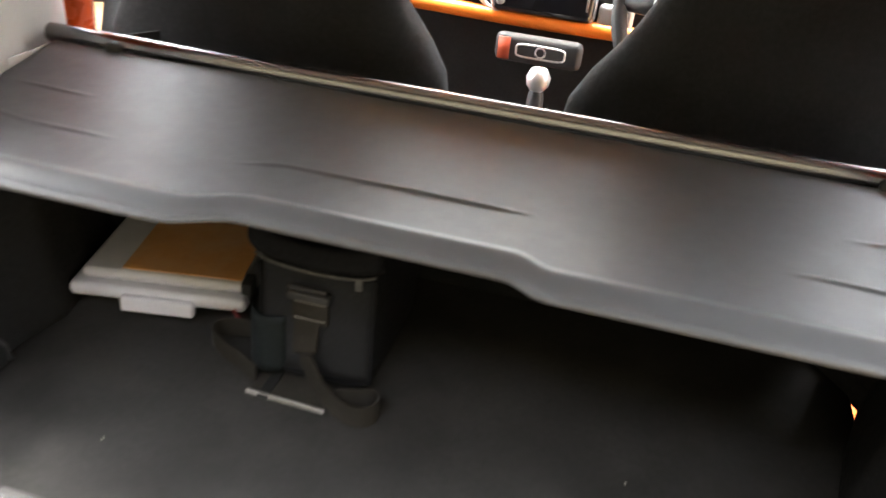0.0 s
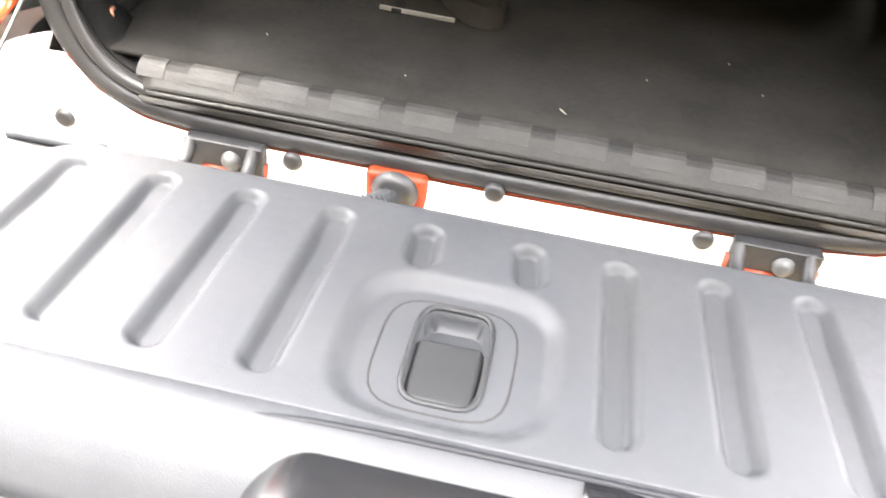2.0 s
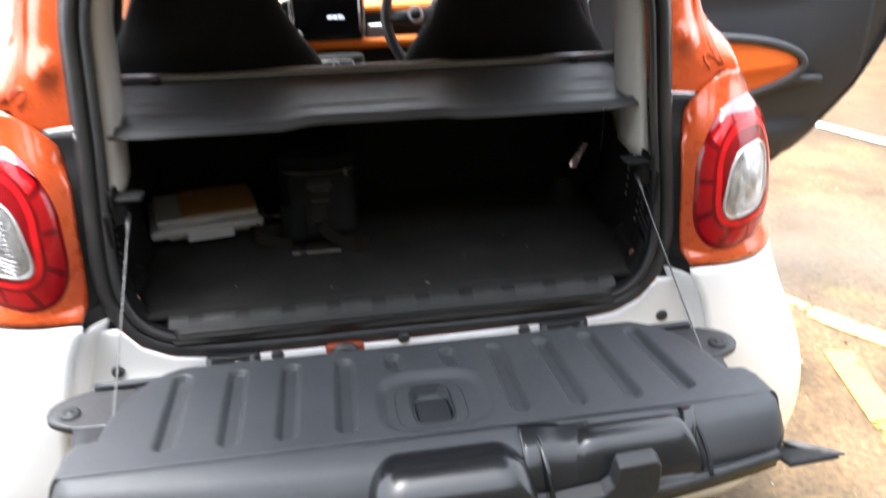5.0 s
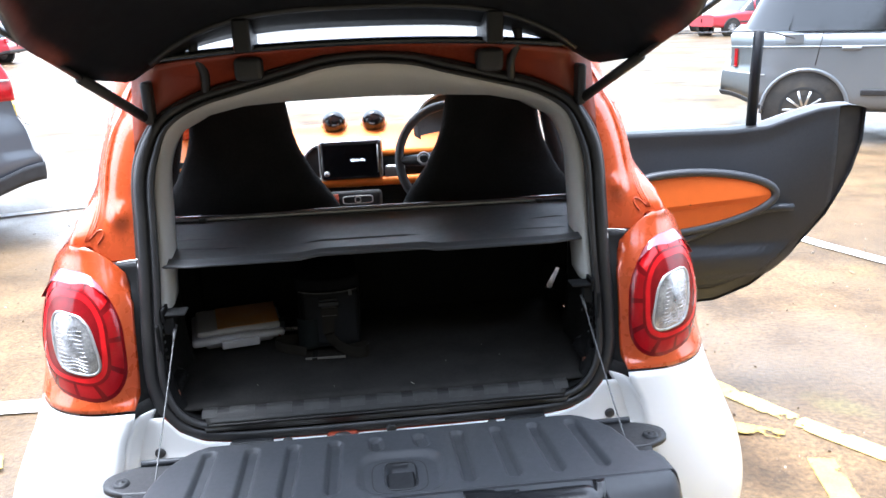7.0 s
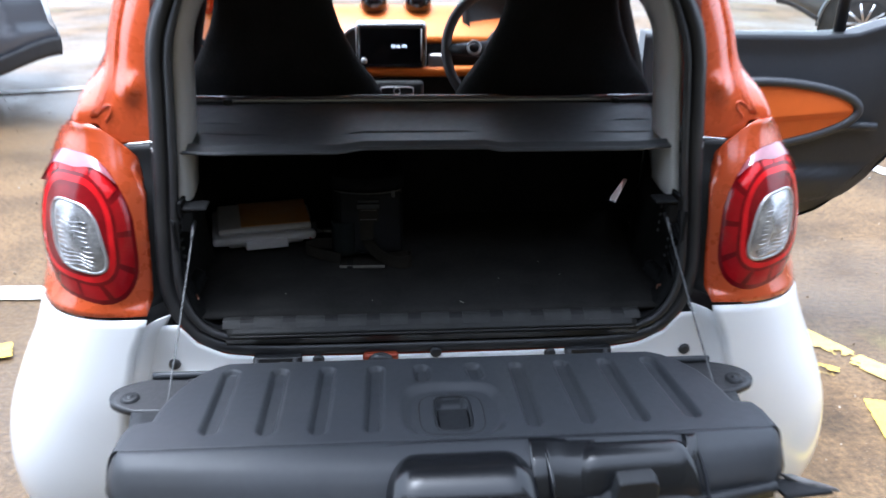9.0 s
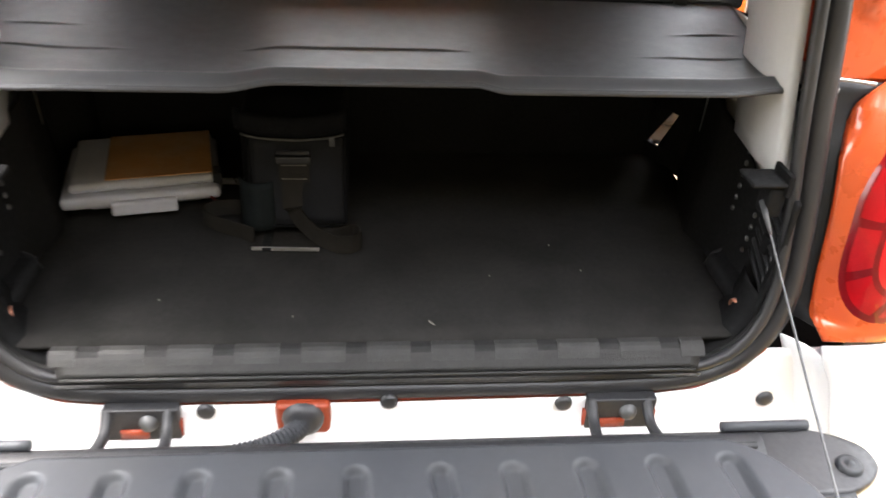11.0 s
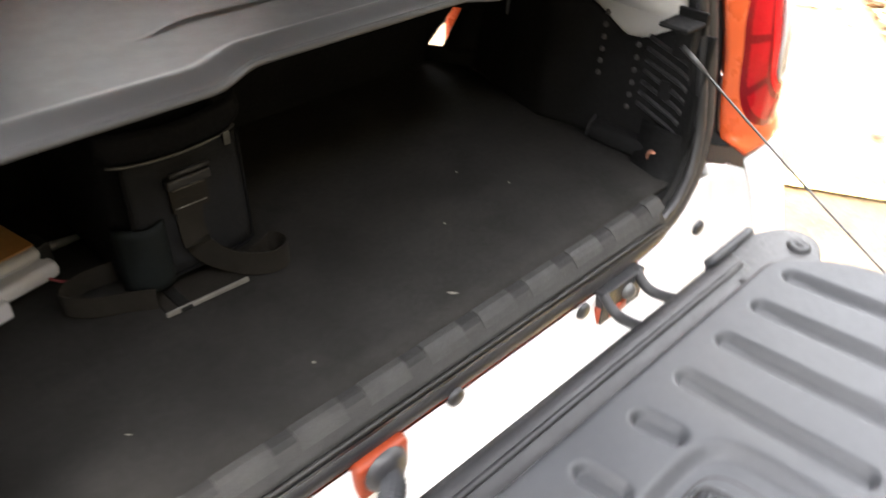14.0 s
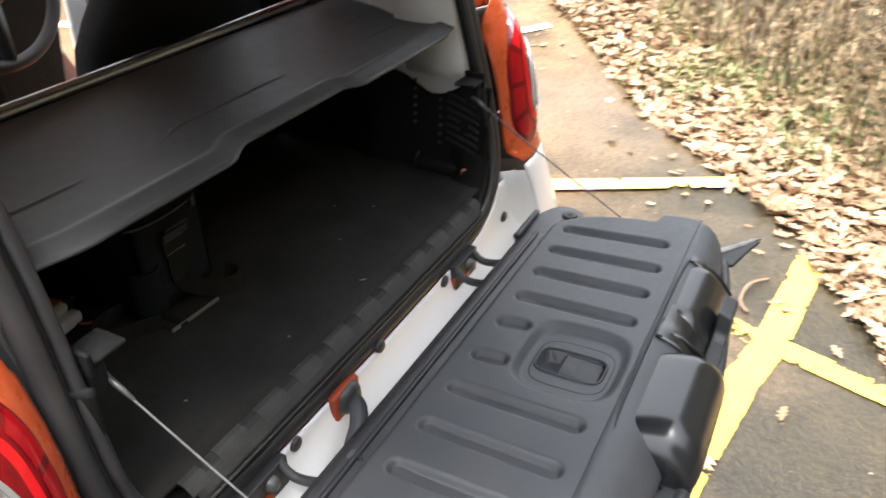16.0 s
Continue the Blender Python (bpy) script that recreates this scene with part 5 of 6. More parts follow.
part("window_post", tube([DOOR @ Vector((0.66, 0.03, 1.03)), DOOR @ Vector((0.655, 0.02, 1.22)), DOOR @ Vector((0.65, 0.0, 1.385))], 0.020, 8), M_HATCH, door, "black window post")
part("door_glass", sheet(lambda u, v: DOOR @ Vector((0.06 + 0.60 * u, 0.02 - 0.02 * v, 1.03 + 0.35 * v)), lin(0, 1, 5), lin(0, 1, 4)), M_GLASS, door, "clear door window")
part("glass_edge", tube([DOOR @ Vector((0.06 + 0.72 * u, 0.0, 1.385 - 0.03 * smoothstep(0.85, 1.0, u))) for u in lin(0, 1, 12)], 0.003, 6), M_STEEL, door)

# ---- loose things in the boot ----
M_CASE = material("frosted_plastic", (0.56, 0.56, 0.61), 0.35, vary=0.10, scale=15)
case = thing("storage_case", (-0.347, 0.37, FLOOR + 0.003), "frosted plastic storage case with an orange filling on the boot floor", "case")
CP = Vector((-0.340, 0.372, FLOOR + 0.005))
cm = pose(0, 0, 0, 0, 0, 11)


def rbox(lo, hi, mat, name, label="", bevel=0.008):
    return part(name, box(lo, hi, Matrix.Translation(CP) @ cm), mat, case, label, bevel=bevel, segs=3)


rbox((-0.075, -0.052, 0.0), (0.080, 0.075, 0.024), M_CASE, "case_base")
lid = bmesh.new()
for lo, hi in (((-0.103, -0.080, 0.018), (0.103, 0.085, 0.036)), ((-0.092, -0.068, 0.036), (0.096, 0.078, 0.050))):
    boxm(lid, lo, hi, Matrix.Translation(CP) @ cm)
part("case_lid", lid, M_CASE, case, bevel=0.009, segs=3)
rbox((-0.045, -0.060, 0.0500), (0.094, 0.074, 0.0515), material("orange_paper", (0.60, 0.30, 0.10), 0.6, vary=0.15, scale=12, stain=0.35, stain_color=(0.58, 0.44, 0.32), stain_scale=14), "orange_insert", "orange sheet showing through the lid", 0.0005)
rbox((-0.040, -0.090, 0.010), (0.045, -0.078, 0.030), M_CASE, "case_catch", "moulded case catch", 0.004)
rbox((0.094, -0.066, 0.026), (0.106, -0.040, 0.050), M_GATE_DARK, "case_hinge", "", 0.002)
clip = tagged(part("marker_pen", tube([(-0.236, 0.392, FLOOR + 0.008), (-0.205, 0.391, FLOOR + 0.008), (-0.175, 0.389, FLOOR + 0.008)], [0.005, 0.005, 0.003], 10), M_SILVER), "slim grey pen lying beside the case", "pen")

M_BAG = material("bag_cloth", (0.0070, 0.0073, 0.0088), 0.75, vary=0.15, scale=20, bump=0.6, bump_scale=1500, spec=0.12)
M_WEB = material("webbing", (0.026, 0.0235, 0.0200), 0.75, vary=0.15, scale=60, bump=0.6, bump_scale=1800, spec=0.12)
bag = thing("tool_bag", (-0.12, 0.33, FLOOR + 0.003), "dark grey cloth bag with tan webbing straps on the boot floor", "bag")


M_PANEL = material("bag_panel", (0.017, 0.0180, 0.0208), 0.7, vary=0.12, scale=25, bump=0.6, bump_scale=1500, spec=0.15)


def bag_shape(a, q):
    """Soft box with bulging sides, its front leaning back."""
    s, z = q
    k = (abs(math.cos(a)) ** 5.5 + abs(math.sin(a)) ** 5.5) ** (-1 / 5.5)
    return (-0.117 + 0.070 * s * k * math.cos(a) + 0.002 * math.sin(z * 60), 0.345 + 0.094 * s * k * math.sin(a) + 0.05 * (z - FLOOR), z)


def bag_front(x, h, out=0.0):
    """Point on the front of the bag at height h over the boot floor."""
    u = (x + 0.117) / 0.070
    return Vector((x, 0.2495 + 0.05 * h + 0.012 * abs(u) ** 6 - out, FLOOR + h))


part("bag_body", sheet(bag_shape, [math.tau * i / 64 for i in range(64)], [(0.1, FLOOR + 0.018), (0.90, FLOOR + 0.018), (0.98, FLOOR + 0.026), (1.0, FLOOR + 0.06), (0.995, FLOOR + 0.13), (0.96, FLOOR + 0.158), (0.88, FLOOR + 0.173), (0.5, FLOOR + 0.182), (0.03, FLOOR + 0.184)], close_u=True),
     M_BAG, bag)
part("bag_base", box((-0.180, 0.268, FLOOR + 0.0035), (-0.054, 0.425, FLOOR + 0.024)), M_LINER, bag, bevel=0.008)
part("front_panel", sheet(lambda u, v: bag_front(-0.112 + 0.060 * u, 0.022 + 0.122 * v, 0.004), lin(-1, 1, 14), lin(0, 1, 10)), M_PANEL, bag, "grey-blue front panel of the bag", thick=0.004)
part("panel_piping", tube([bag_front(x, h, 0.007) for x, h in ([(-0.172, 0.022 + 0.122 * t) for t in lin(1, 0, 8)] + [(x, 0.022) for x in lin(-0.160, -0.064, 8)] + [(-0.052, 0.022 + 0.122 * t) for t in lin(0, 1, 8)])], 0.0022, 6), M_BAG, bag)
part("side_pouch", sheet(lambda u, v: bag_front(-0.166 + 0.022 * u, 0.018 + 0.068 * v, 0.010 * (1 - u * u) + 0.004), lin(-1, 1, 10), lin(0, 1, 8)), material("pouch_cloth", (0.011, 0.014, 0.015), 0.75, vary=0.15, scale=25, spec=0.12), bag, "small dark pouch sewn to the bag", thick=0.004)
part("bag_flap", sheet(lambda u, v: bag_front(-0.117 + 0.070 * u, 0.178 - 0.026 * v - 0.004 * math.cos(u * 2.4), 0.006 + 0.006 * math.sin(math.pi * v)), lin(-1, 1, 20), lin(0, 1, 6)), M_BAG, bag, "drooping flap over the zip", thick=0.004)
part("zip", tube([bag_front(-0.117 + 0.064 * u, 0.148 - 0.005 * math.cos(u * 1.6), 0.005) for u in lin(-1, 1, 20)], 0.0016, 6), M_STEEL, bag, "dark metal zip")
part("zip_pull", box((-0.071, 0.2475, FLOOR + 0.136), (-0.064, 0.2505, FLOOR + 0.150)), M_STEEL, bag, bevel=0.001)


def facing(points):
    """Normals of a band that stands upright beside its own path."""
    out = []
    for i in range(len(points)):
        d = points[min(i + 1, len(points) - 1)] - points[max(i - 1, 0)]
        n = Vector((d.y, -d.x, 0))
        out.append(n.normalized() if n.length > 0.35 * d.length else Vector((0, -1, 0.1)))
    return out


fz = FLOOR + 0.018
p = spline([(-0.116, 0.244, FLOOR + 0.100), (-0.120, 0.243, FLOOR + 0.074), (-0.118, 0.238, FLOOR + 0.050), (-0.104, 0.229, FLOOR + 0.032), (-0.084, 0.215, fz + 0.004), (-0.062, 0.205, fz), (-0.044, 0.206, fz - 0.001), (-0.034, 0.216, fz - 0.001), (-0.034, 0.229, fz - 0.001), (-0.043, 0.236, fz - 0.001),
            (-0.058, 0.230, fz - 0.002), (-0.078, 0.226, fz - 0.003)], 6)
part("front_strap", strap(p, facing(p), 0.026), M_WEB, bag, "tan webbing strap", thick=0.0022, smooth=False)
part("strap_patch", sheet(lambda u, v: bag_front(-0.116 + 0.019 * u, 0.118 - 0.030 * v, 0.009), lin(-1, 1, 5), lin(0, 1, 4)), M_WEB, bag, "doubled and stitched end of the strap", thick=0.004, smooth=False)
for h in (0.112, 0.093):
    part("stitching", tube([bag_front(-0.116 + 0.016 * u, h, 0.0115) for u in lin(-1, 1, 6)], 0.0007, 5), M_GLINT_THREAD, bag)
p = spline([(-0.186, 0.285, FLOOR + 0.026), (-0.215, 0.290, FLOOR + 0.024), (-0.238, 0.284, FLOOR + 0.022), (-0.241, 0.270, FLOOR + 0.021), (-0.222, 0.256, FLOOR + 0.018), (-0.196, 0.245, FLOOR + 0.016), (-0.172, 0.233, FLOOR + 0.014)], 6)
part("side_strap", strap(p, facing(p), 0.023), M_WEB, bag, "looped webbing strap", thick=0.0022, smooth=False)
part("strap_pad", box((-0.172, 0.214, FLOOR + 0.0035), (-0.086, 0.252, FLOOR + 0.0070), Matrix.Translation((-0.134, 0.22, 0)) @ pose(0, 0, 0, 0, 0, -2) @ Matrix.Translation((0.134, -0.22, 0))), M_WEB, bag, "flat strap pad with a pale edge", bevel=0.001)
part("pad_edge", box((-0.174, 0.2110, FLOOR + 0.0035), (-0.086, 0.2140, FLOOR + 0.0090), Matrix.Translation((-0.134, 0.22, 0)) @ pose(0, 0, 0, 0, 0, -2) @ Matrix.Translation((0.134, -0.22, 0))), material("pad_piping", (0.20, 0.19, 0.175), 0.6, vary=0.2, scale=60), bag, bevel=0.001)
part("pad_band", box((-0.160, 0.2100, FLOOR + 0.0040), (-0.148, 0.254, FLOOR + 0.0085)), M_LINER, bag, bevel=0.001)
part("buckle", box((-0.138, 0.2375, FLOOR + 0.116), (-0.094, 0.2475, FLOOR + 0.126)), M_PLASTIC, bag, "black strap buckle", bevel=0.002)
part("buckle_bar", tube([(-0.136, 0.2360, FLOOR + 0.133), (-0.096, 0.2360, FLOOR + 0.133)], 0.0028, 8), M_PLASTIC, bag)
part("red_cord", tube(spline([(-0.250, 0.335, FLOOR + 0.046), (-0.238, 0.312, FLOOR + 0.028), (-0.216, 0.300, FLOOR + 0.020), (-0.192, 0.294, FLOOR + 0.020)], 5), 0.0018, 6), material("red_cord", (0.16, 0.010, 0.010), 0.6), bag, "thin red cord")

rng = random.Random(5)
M_CRUMB = material("straw", (0.30, 0.28, 0.24), 0.8, vary=0.3, scale=60)
for x, y, s in ((0.050, 0.057, 0.006), (-0.267, 0.106, 0.0025), (0.25, 0.16, 0.002), (0.22, 0.22, 0.002), (-0.11, 0.072, 0.002), (0.13, 0.15, 0.002)):
    p = [Vector((x + s * t * math.cos(s * 900), y + s * t * math.sin(s * 900), FLOOR + 0.0055 + 0.0004 * abs(t))) for t in (-1, -0.3, 0.4, 1)]
    tagged(part("crumb", tube(p, [0.0004, 0.0009, 0.0007, 0.0003], 5), M_CRUMB), "pale shred of dry straw on the carpet", "debris", "crumbs in the boot")


# ---- parked cars ----
HATCH_TAIL = [(0.28, 0.08), (0.42, 0.0), (0.60, 0.0), (0.68, 0.03), (0.80, 0.06), (1.0, 0.09), (1.2, 0.14)]


def parked_car(m, length, width, height, paint, name, label, belt, tail=HATCH_TAIL, lift=0.10, rake=(0.97, 0.78), rear_axle=0.60, wheel_r=0.31,
               lamp=(0.74, 0.88, 0.07, 0.05, True), skirt=0.10, off_road=False):
    """A five-door car, nose to +x, wheels on z = 0, built round its own middle. tail: how far the rear stands in at each height."""
    c = new(name)
    tagged(c, label, "car", "parked cars")
    L, W = length / 2, width / 2

    def add(nm, bm, mat, lab="", par=c, **kw):
        ob = part(nm, bm, mat, None, lab, **kw)
        ob.parent = par
        return ob

    def half_width(s):
        return W * (0.84 + 0.16 * smoothstep(-0.03, 0.09, s) * smoothstep(1.02, 0.88, s))

    def low_edge(s):
        return 0.30 + lift * smoothstep(0.12, 0.0, s) + 0.08 * smoothstep(0.88, 1.0, s)

    def shell(a, s):
        """Lower body: a round the section, s along the car."""
        x = -L + 2 * L * s
        crown = belt - 0.14 * smoothstep(0.66, 1.0, s) * height / 1.7
        lo = low_edge(s)
        k = (abs(math.cos(a)) ** 8 + abs(math.sin(a)) ** 8) ** (-1 / 8)
        z = (crown + lo) / 2 + (crown - lo) / 2 * k * math.sin(a)
        x += (1 - smoothstep(0, 0.22, s)) * curve(tail, z)
        return (x, half_width(s) * k * math.cos(a), z)

    ang = []
    for q in range(4):
        ang += [math.pi / 2 * q + math.pi / 4 + math.pi / 4 * (1 if d > 0 else -1) * abs(d) ** 0.8 for d in lin(-1, 1, 29)[:-1]]
    add("body", sheet(shell, ang, [0, 0.006, 0.014, 0.025, 0.04, 0.06, 0.085, 0.12, 0.2, 0.35, 0.5, 0.65, 0.75, 0.85, 0.93, 0.98, 0.996, 1], close_u=True), paint)
    for e in (0, 1):
        mid = Vector(shell(0, e)).lerp(Vector(shell(math.pi, e)), 0.5)
        add("end_panel", sheet(lambda a, r: Vector((Vector(shell(a, e)).x, shell(a, e)[1] * r, mid.z + (shell(a, e)[2] - mid.z) * (0.3 + 0.7 * r))), ang, [1, 0.8, 0.5, 0.05], close_u=True), paint)

    def skirt_at(q, v):
        """Lower bumper round the tail, from one rear wheel to the other."""
        s = max(0.0, abs(q) - 0.6) / 0.4 * 0.085
        z = low_edge(s) - 0.012 + skirt * v
        x = -L + 2 * L * s + (1 - smoothstep(0, 0.22, s)) * curve(tail, z)
        wide = half_width(s) + 0.012
        return (x - 0.014 * (1 - smoothstep(0, 0.03, s)), wide * max(-1, min(1, q / 0.6)), z)

    add("bumper_skirt", sheet(skirt_at, lin(-1, 1, 61), lin(0, 1, 5)), M_PLASTIC, "dark plastic lower bumper", thick=0.012)

    def cabin(a, q):
        s, z = q
        x0 = -L * (rake[0] + (rake[1] - rake[0]) * s)
        x1 = table([(0, L * 0.42), (1, L * 0.08)], s)
        w = W * (0.955 - 0.19 * s)
        k = (abs(math.cos(a)) ** 7 + abs(math.sin(a)) ** 7) ** (-1 / 7)
        return ((x0 + x1) / 2 + (x1 - x0) / 2 * k * math.cos(a), w * k * math.sin(a), z)

    rows = [(t, belt - 0.03 + (height - belt - 0.03) * t) for t in (0, 0.25, 0.5, 0.75, 0.92)]
    add("glasshouse", sheet(cabin, ang, rows, close_u=True), M_DARKGLASS, "dark tinted windows")
    add("roof", sheet(cabin, ang, [(0.90, height - 0.075), (0.97, height - 0.03), (1.02, height - 0.01)], close_u=True), paint)
    add("roof_top", sheet(lambda u, v: (-L * rake[1] * 0.9 + u * (L * 0.85), W * 0.73 * v, height - 0.012 + 0.02 * (1 - v * v)), lin(0, 1, 8), lin(-1, 1, 8)), paint, thick=0.02)
    lamp_lo, lamp_hi, foot, head, wrap = lamp
    for sd in (-1, 1):
        for f in (-0.80 if wrap else -0.34, -0.28, 0.12):
            add("window_pillar", tube([(L * f, sd * W * 0.95, belt - 0.02), (L * (f * 0.92 - 0.02), sd * W * 0.77, height - 0.05)], 0.022 if off_road else 0.035, 6), M_PLASTIC if off_road else paint)
        for f in (-0.50 if off_road else -0.30, 0.14):
            add("door_handle", box((L * f - 0.09, sd * W - 0.02, belt - 0.22), (L * f + 0.09, sd * W + 0.03, belt - 0.185)), paint, bevel=0.012)
        for f in (-0.61 if off_road else -0.20, 0.24):
            add("door_gap", tube([(L * f, sd * (W + 0.001), belt - 0.03), (L * (f - 0.02), sd * (W + 0.001), 0.80 if f < -0.5 else 0.38)], 0.005, 5), M_PLASTIC)
        add("side_mould", box((-L * 0.45, sd * W - 0.02, 0.50), (L * 0.45, sd * W + 0.015, 0.56)), M_PLASTIC, bevel=0.01)
        if off_road:
            add("waist_line", tube([(-L + 2 * L * s + 0.08 * (1 - s / 0.02 if s < 0.02 else 0), sd * (half_width(s) - 0.001), belt - 0.185) for s in lin(0.004, 0.10, 12) + lin(0.12, 0.9, 10)], 0.010, 8), paint, "raised waist line")
            add("bumper_line", tube([(-L + 2 * L * s + 0.015, sd * (half_width(s) + 0.002), 0.745 - 0.5 * s) for s in lin(0.002, 0.085, 10)], 0.008, 6), M_SILVER, "bright bumper edge")
            if sd < 0:
                add("fuel_flap", box((-L + 0.60, -W - 0.003, belt - 0.150), (-L + 0.78, -W + 0.02, belt - 0.055)), paint, "fuel filler flap", bevel=0.008)

        def lamp_at(u, v):
            """Rear lamp: u from the tail along the side, v upwards."""
            z = lamp_lo + (lamp_hi - lamp_lo) * v
            reach = foot + (head - foot) * smoothstep(0.0, 0.55, v) ** 0.7
            start = curve(tail, z) + (0.0 if wrap else 0.05)
            out = W * (1.0 - 0.20 * max(0, (z - belt + 0.06) / (height - belt))) + 0.012
            x = -L + start + reach * max(0.0, (u - 0.2) / 0.8 if wrap else u)
            s = max(0, (x + L - curve(tail, z)) / (2 * L))
            side = out * half_width(s) / W
            return (x - 0.012, sd * (side if not wrap else W * 0.70 + (side - W * 0.70) * smoothstep(0, 0.22, u)), z)

        add("rear_lamp", sheet(lamp_at, lin(0, 1, 18), lin(0, 1, 14)), M_RED, "red rear lamp", thick=0.02)
        if wrap:
            add("lamp_band", sheet(lambda u, v: Vector(lamp_at(u, 0.34 + 0.035 * v)) + Vector((-0.004, sd * 0.014, 0)), lin(0.18, 0.95, 12), lin(0, 1, 3)), M_LENS, "pale band across the lamp", thick=0.004)
        for wx in (-L * rear_axle, L * 0.62):
            r = wheel_r
            w = add("wheel", lathe([(r * 0.62, -0.11), (r * 0.95, -0.10), (r, -0.06), (r, 0.06), (r * 0.95, 0.10), (r * 0.62, 0.11)], 32, pose(wx, sd * (W - 0.105), r, 90)), M_TYRE, "black tyre")
            add("rim", lathe([(r * 0.64, 0.02), (r * 0.60, 0.09), (r * 0.5, 0.06), (0.001, 0.07)], 24, pose(wx, sd * (W - 0.105), r, 90 * -sd)), M_ALU, "silver alloy rim", par=w)
            for q in range(10):
                d = math.tau * q / 10
                add("spoke", tube([(wx, sd * (W - 0.025), r), (wx + r * 0.58 * math.cos(d), sd * (W - 0.012), r + r * 0.58 * math.sin(d))], [0.034, 0.020], 6), M_ALU, par=w)
            ar = r + (0.065 if off_road else 0.06)
            add("wheel_arch", tube([(wx + ar * math.cos(a), sd * (W - 0.006), r + ar * math.sin(a)) for a in lin(-0.1, math.pi + 0.1, 28)], 0.022, 8), paint if off_road else M_PLASTIC, "wheel arch lip")
            # Flat disc on the body side: its dark colour holds arch shade and mud.
            add("arch_lining", lathe([(0.001, 0.0), (ar, 0.0), (ar, 0.2)], 36, pose(wx, sd * (W + 0.003), r, 90 * sd)), M_ARCH_SHADE, "dark disc for the shaded, muddy wheel arch")
    plate_x = -L + curve(tail, 0.84)
    add("number_plate", box((plate_x - 0.002, -0.26, 0.785), (plate_x + 0.03, 0.26, 0.895)), M_YELLOW, "plain yellow number plate")
    c.matrix_basis = m
    return c


M_ARCH_SHADE = material("muddy_arch_shade", (0.022, 0.019, 0.016), 0.9, vary=0.4, scale=9, stain=0.5, stain_color=(0.06, 0.046, 0.03), stain_scale=5)
ESTATE_TAIL = [(0.30, 0.05), (0.42, 0.0), (0.58, 0.0), (0.62, 0.03), (0.70, 0.045), (0.76, 0.055), (0.82, 0.075), (0.88, 0.10), (0.96, 0.11), (1.12, 0.12), (1.22, 0.16), (1.34, 0.23), (1.6, 0.38)]
OFFROAD_TAIL = [(0.24, 0.07), (0.48, 0.03), (0.54, 0.0), (0.72, 0.0), (0.75, 0.02), (0.765, 0.075), (0.86, 0.085), (1.0, 0.080), (1.06, 0.070), (1.13, 0.075), (1.17, 0.11), (1.3, 0.18)]
M_GREY_CAR = material("dark_grey_paint", (0.10, 0.108, 0.130), 0.3, metal=0.3, coat=0.8, vary=0.02, rough_vary=0.01, scale=2)
M_SILVER_CAR = material("silver_blue_paint", (0.19, 0.207, 0.225), 0.35, metal=0.4, coat=0.7, vary=0.03, rough_vary=0.01, scale=2)
M_RED_CAR = material("red_car_paint", (0.40, 0.02, 0.035), 0.3, coat=0.8, vary=0.03, rough_vary=0.01)
M_WHITE_CAR = material("white_car_paint", (0.75, 0.75, 0.75), 0.3, coat=0.8, vary=0.03)
parked_car(pose(6.53, 6.44, 0, 0, 0, -29), 4.9, 1.95, 1.86, M_SILVER_CAR, "parked_suv", "silver blue off-road estate car parked in the next row", 1.17,
           OFFROAD_TAIL, 0.20, (0.93, 0.80), 0.66, 0.345, (0.78, 0.97, 0.030, 0.030, False), 0.05, True)
parked_car(pose(-4.67, 4.26, 0, 0, 0, 203), 4.6, 1.85, 1.82, M_GREY_CAR, "parked_suv", "dark grey estate car with tall red rear lamps", 1.13,
           ESTATE_TAIL, 0.13, (0.94, 0.78), 0.62, 0.35, (0.98, 1.36, 0.32, 0.12, True), 0.12)
parked_car(pose(-13.7, 29.0, 0, 0, 0, 180), 4.2, 1.75, 1.50, M_RED_CAR, "parked_hatchback", "red hatchback parked behind a grey car", 0.93)
parked_car(pose(15.8, 29.6, 0, 0, 0, 192), 4.1, 1.75, 1.52, M_RED_CAR, "parked_hatchback", "small red hatchback across the car park", 0.94)
parked_car(pose(14.4, 34.5, 0, 0, 0, 196), 4.2, 1.75, 1.50, M_WHITE_CAR, "parked_hatchback", "white hatchback across the car park", 0.93)


# ---- leaf litter and scrub on the bank ----
EDGE = [(-0.95, 1.2), (-0.78, 1.52), (-0.65, 1.68), (-0.53, 2.0), (-0.34, 2.24), (-0.07, 2.52), (0.29, 2.95), (0.89, 3.85), (1.3, 4.4), (3.0, 6.2), (6.0, 9.0)]


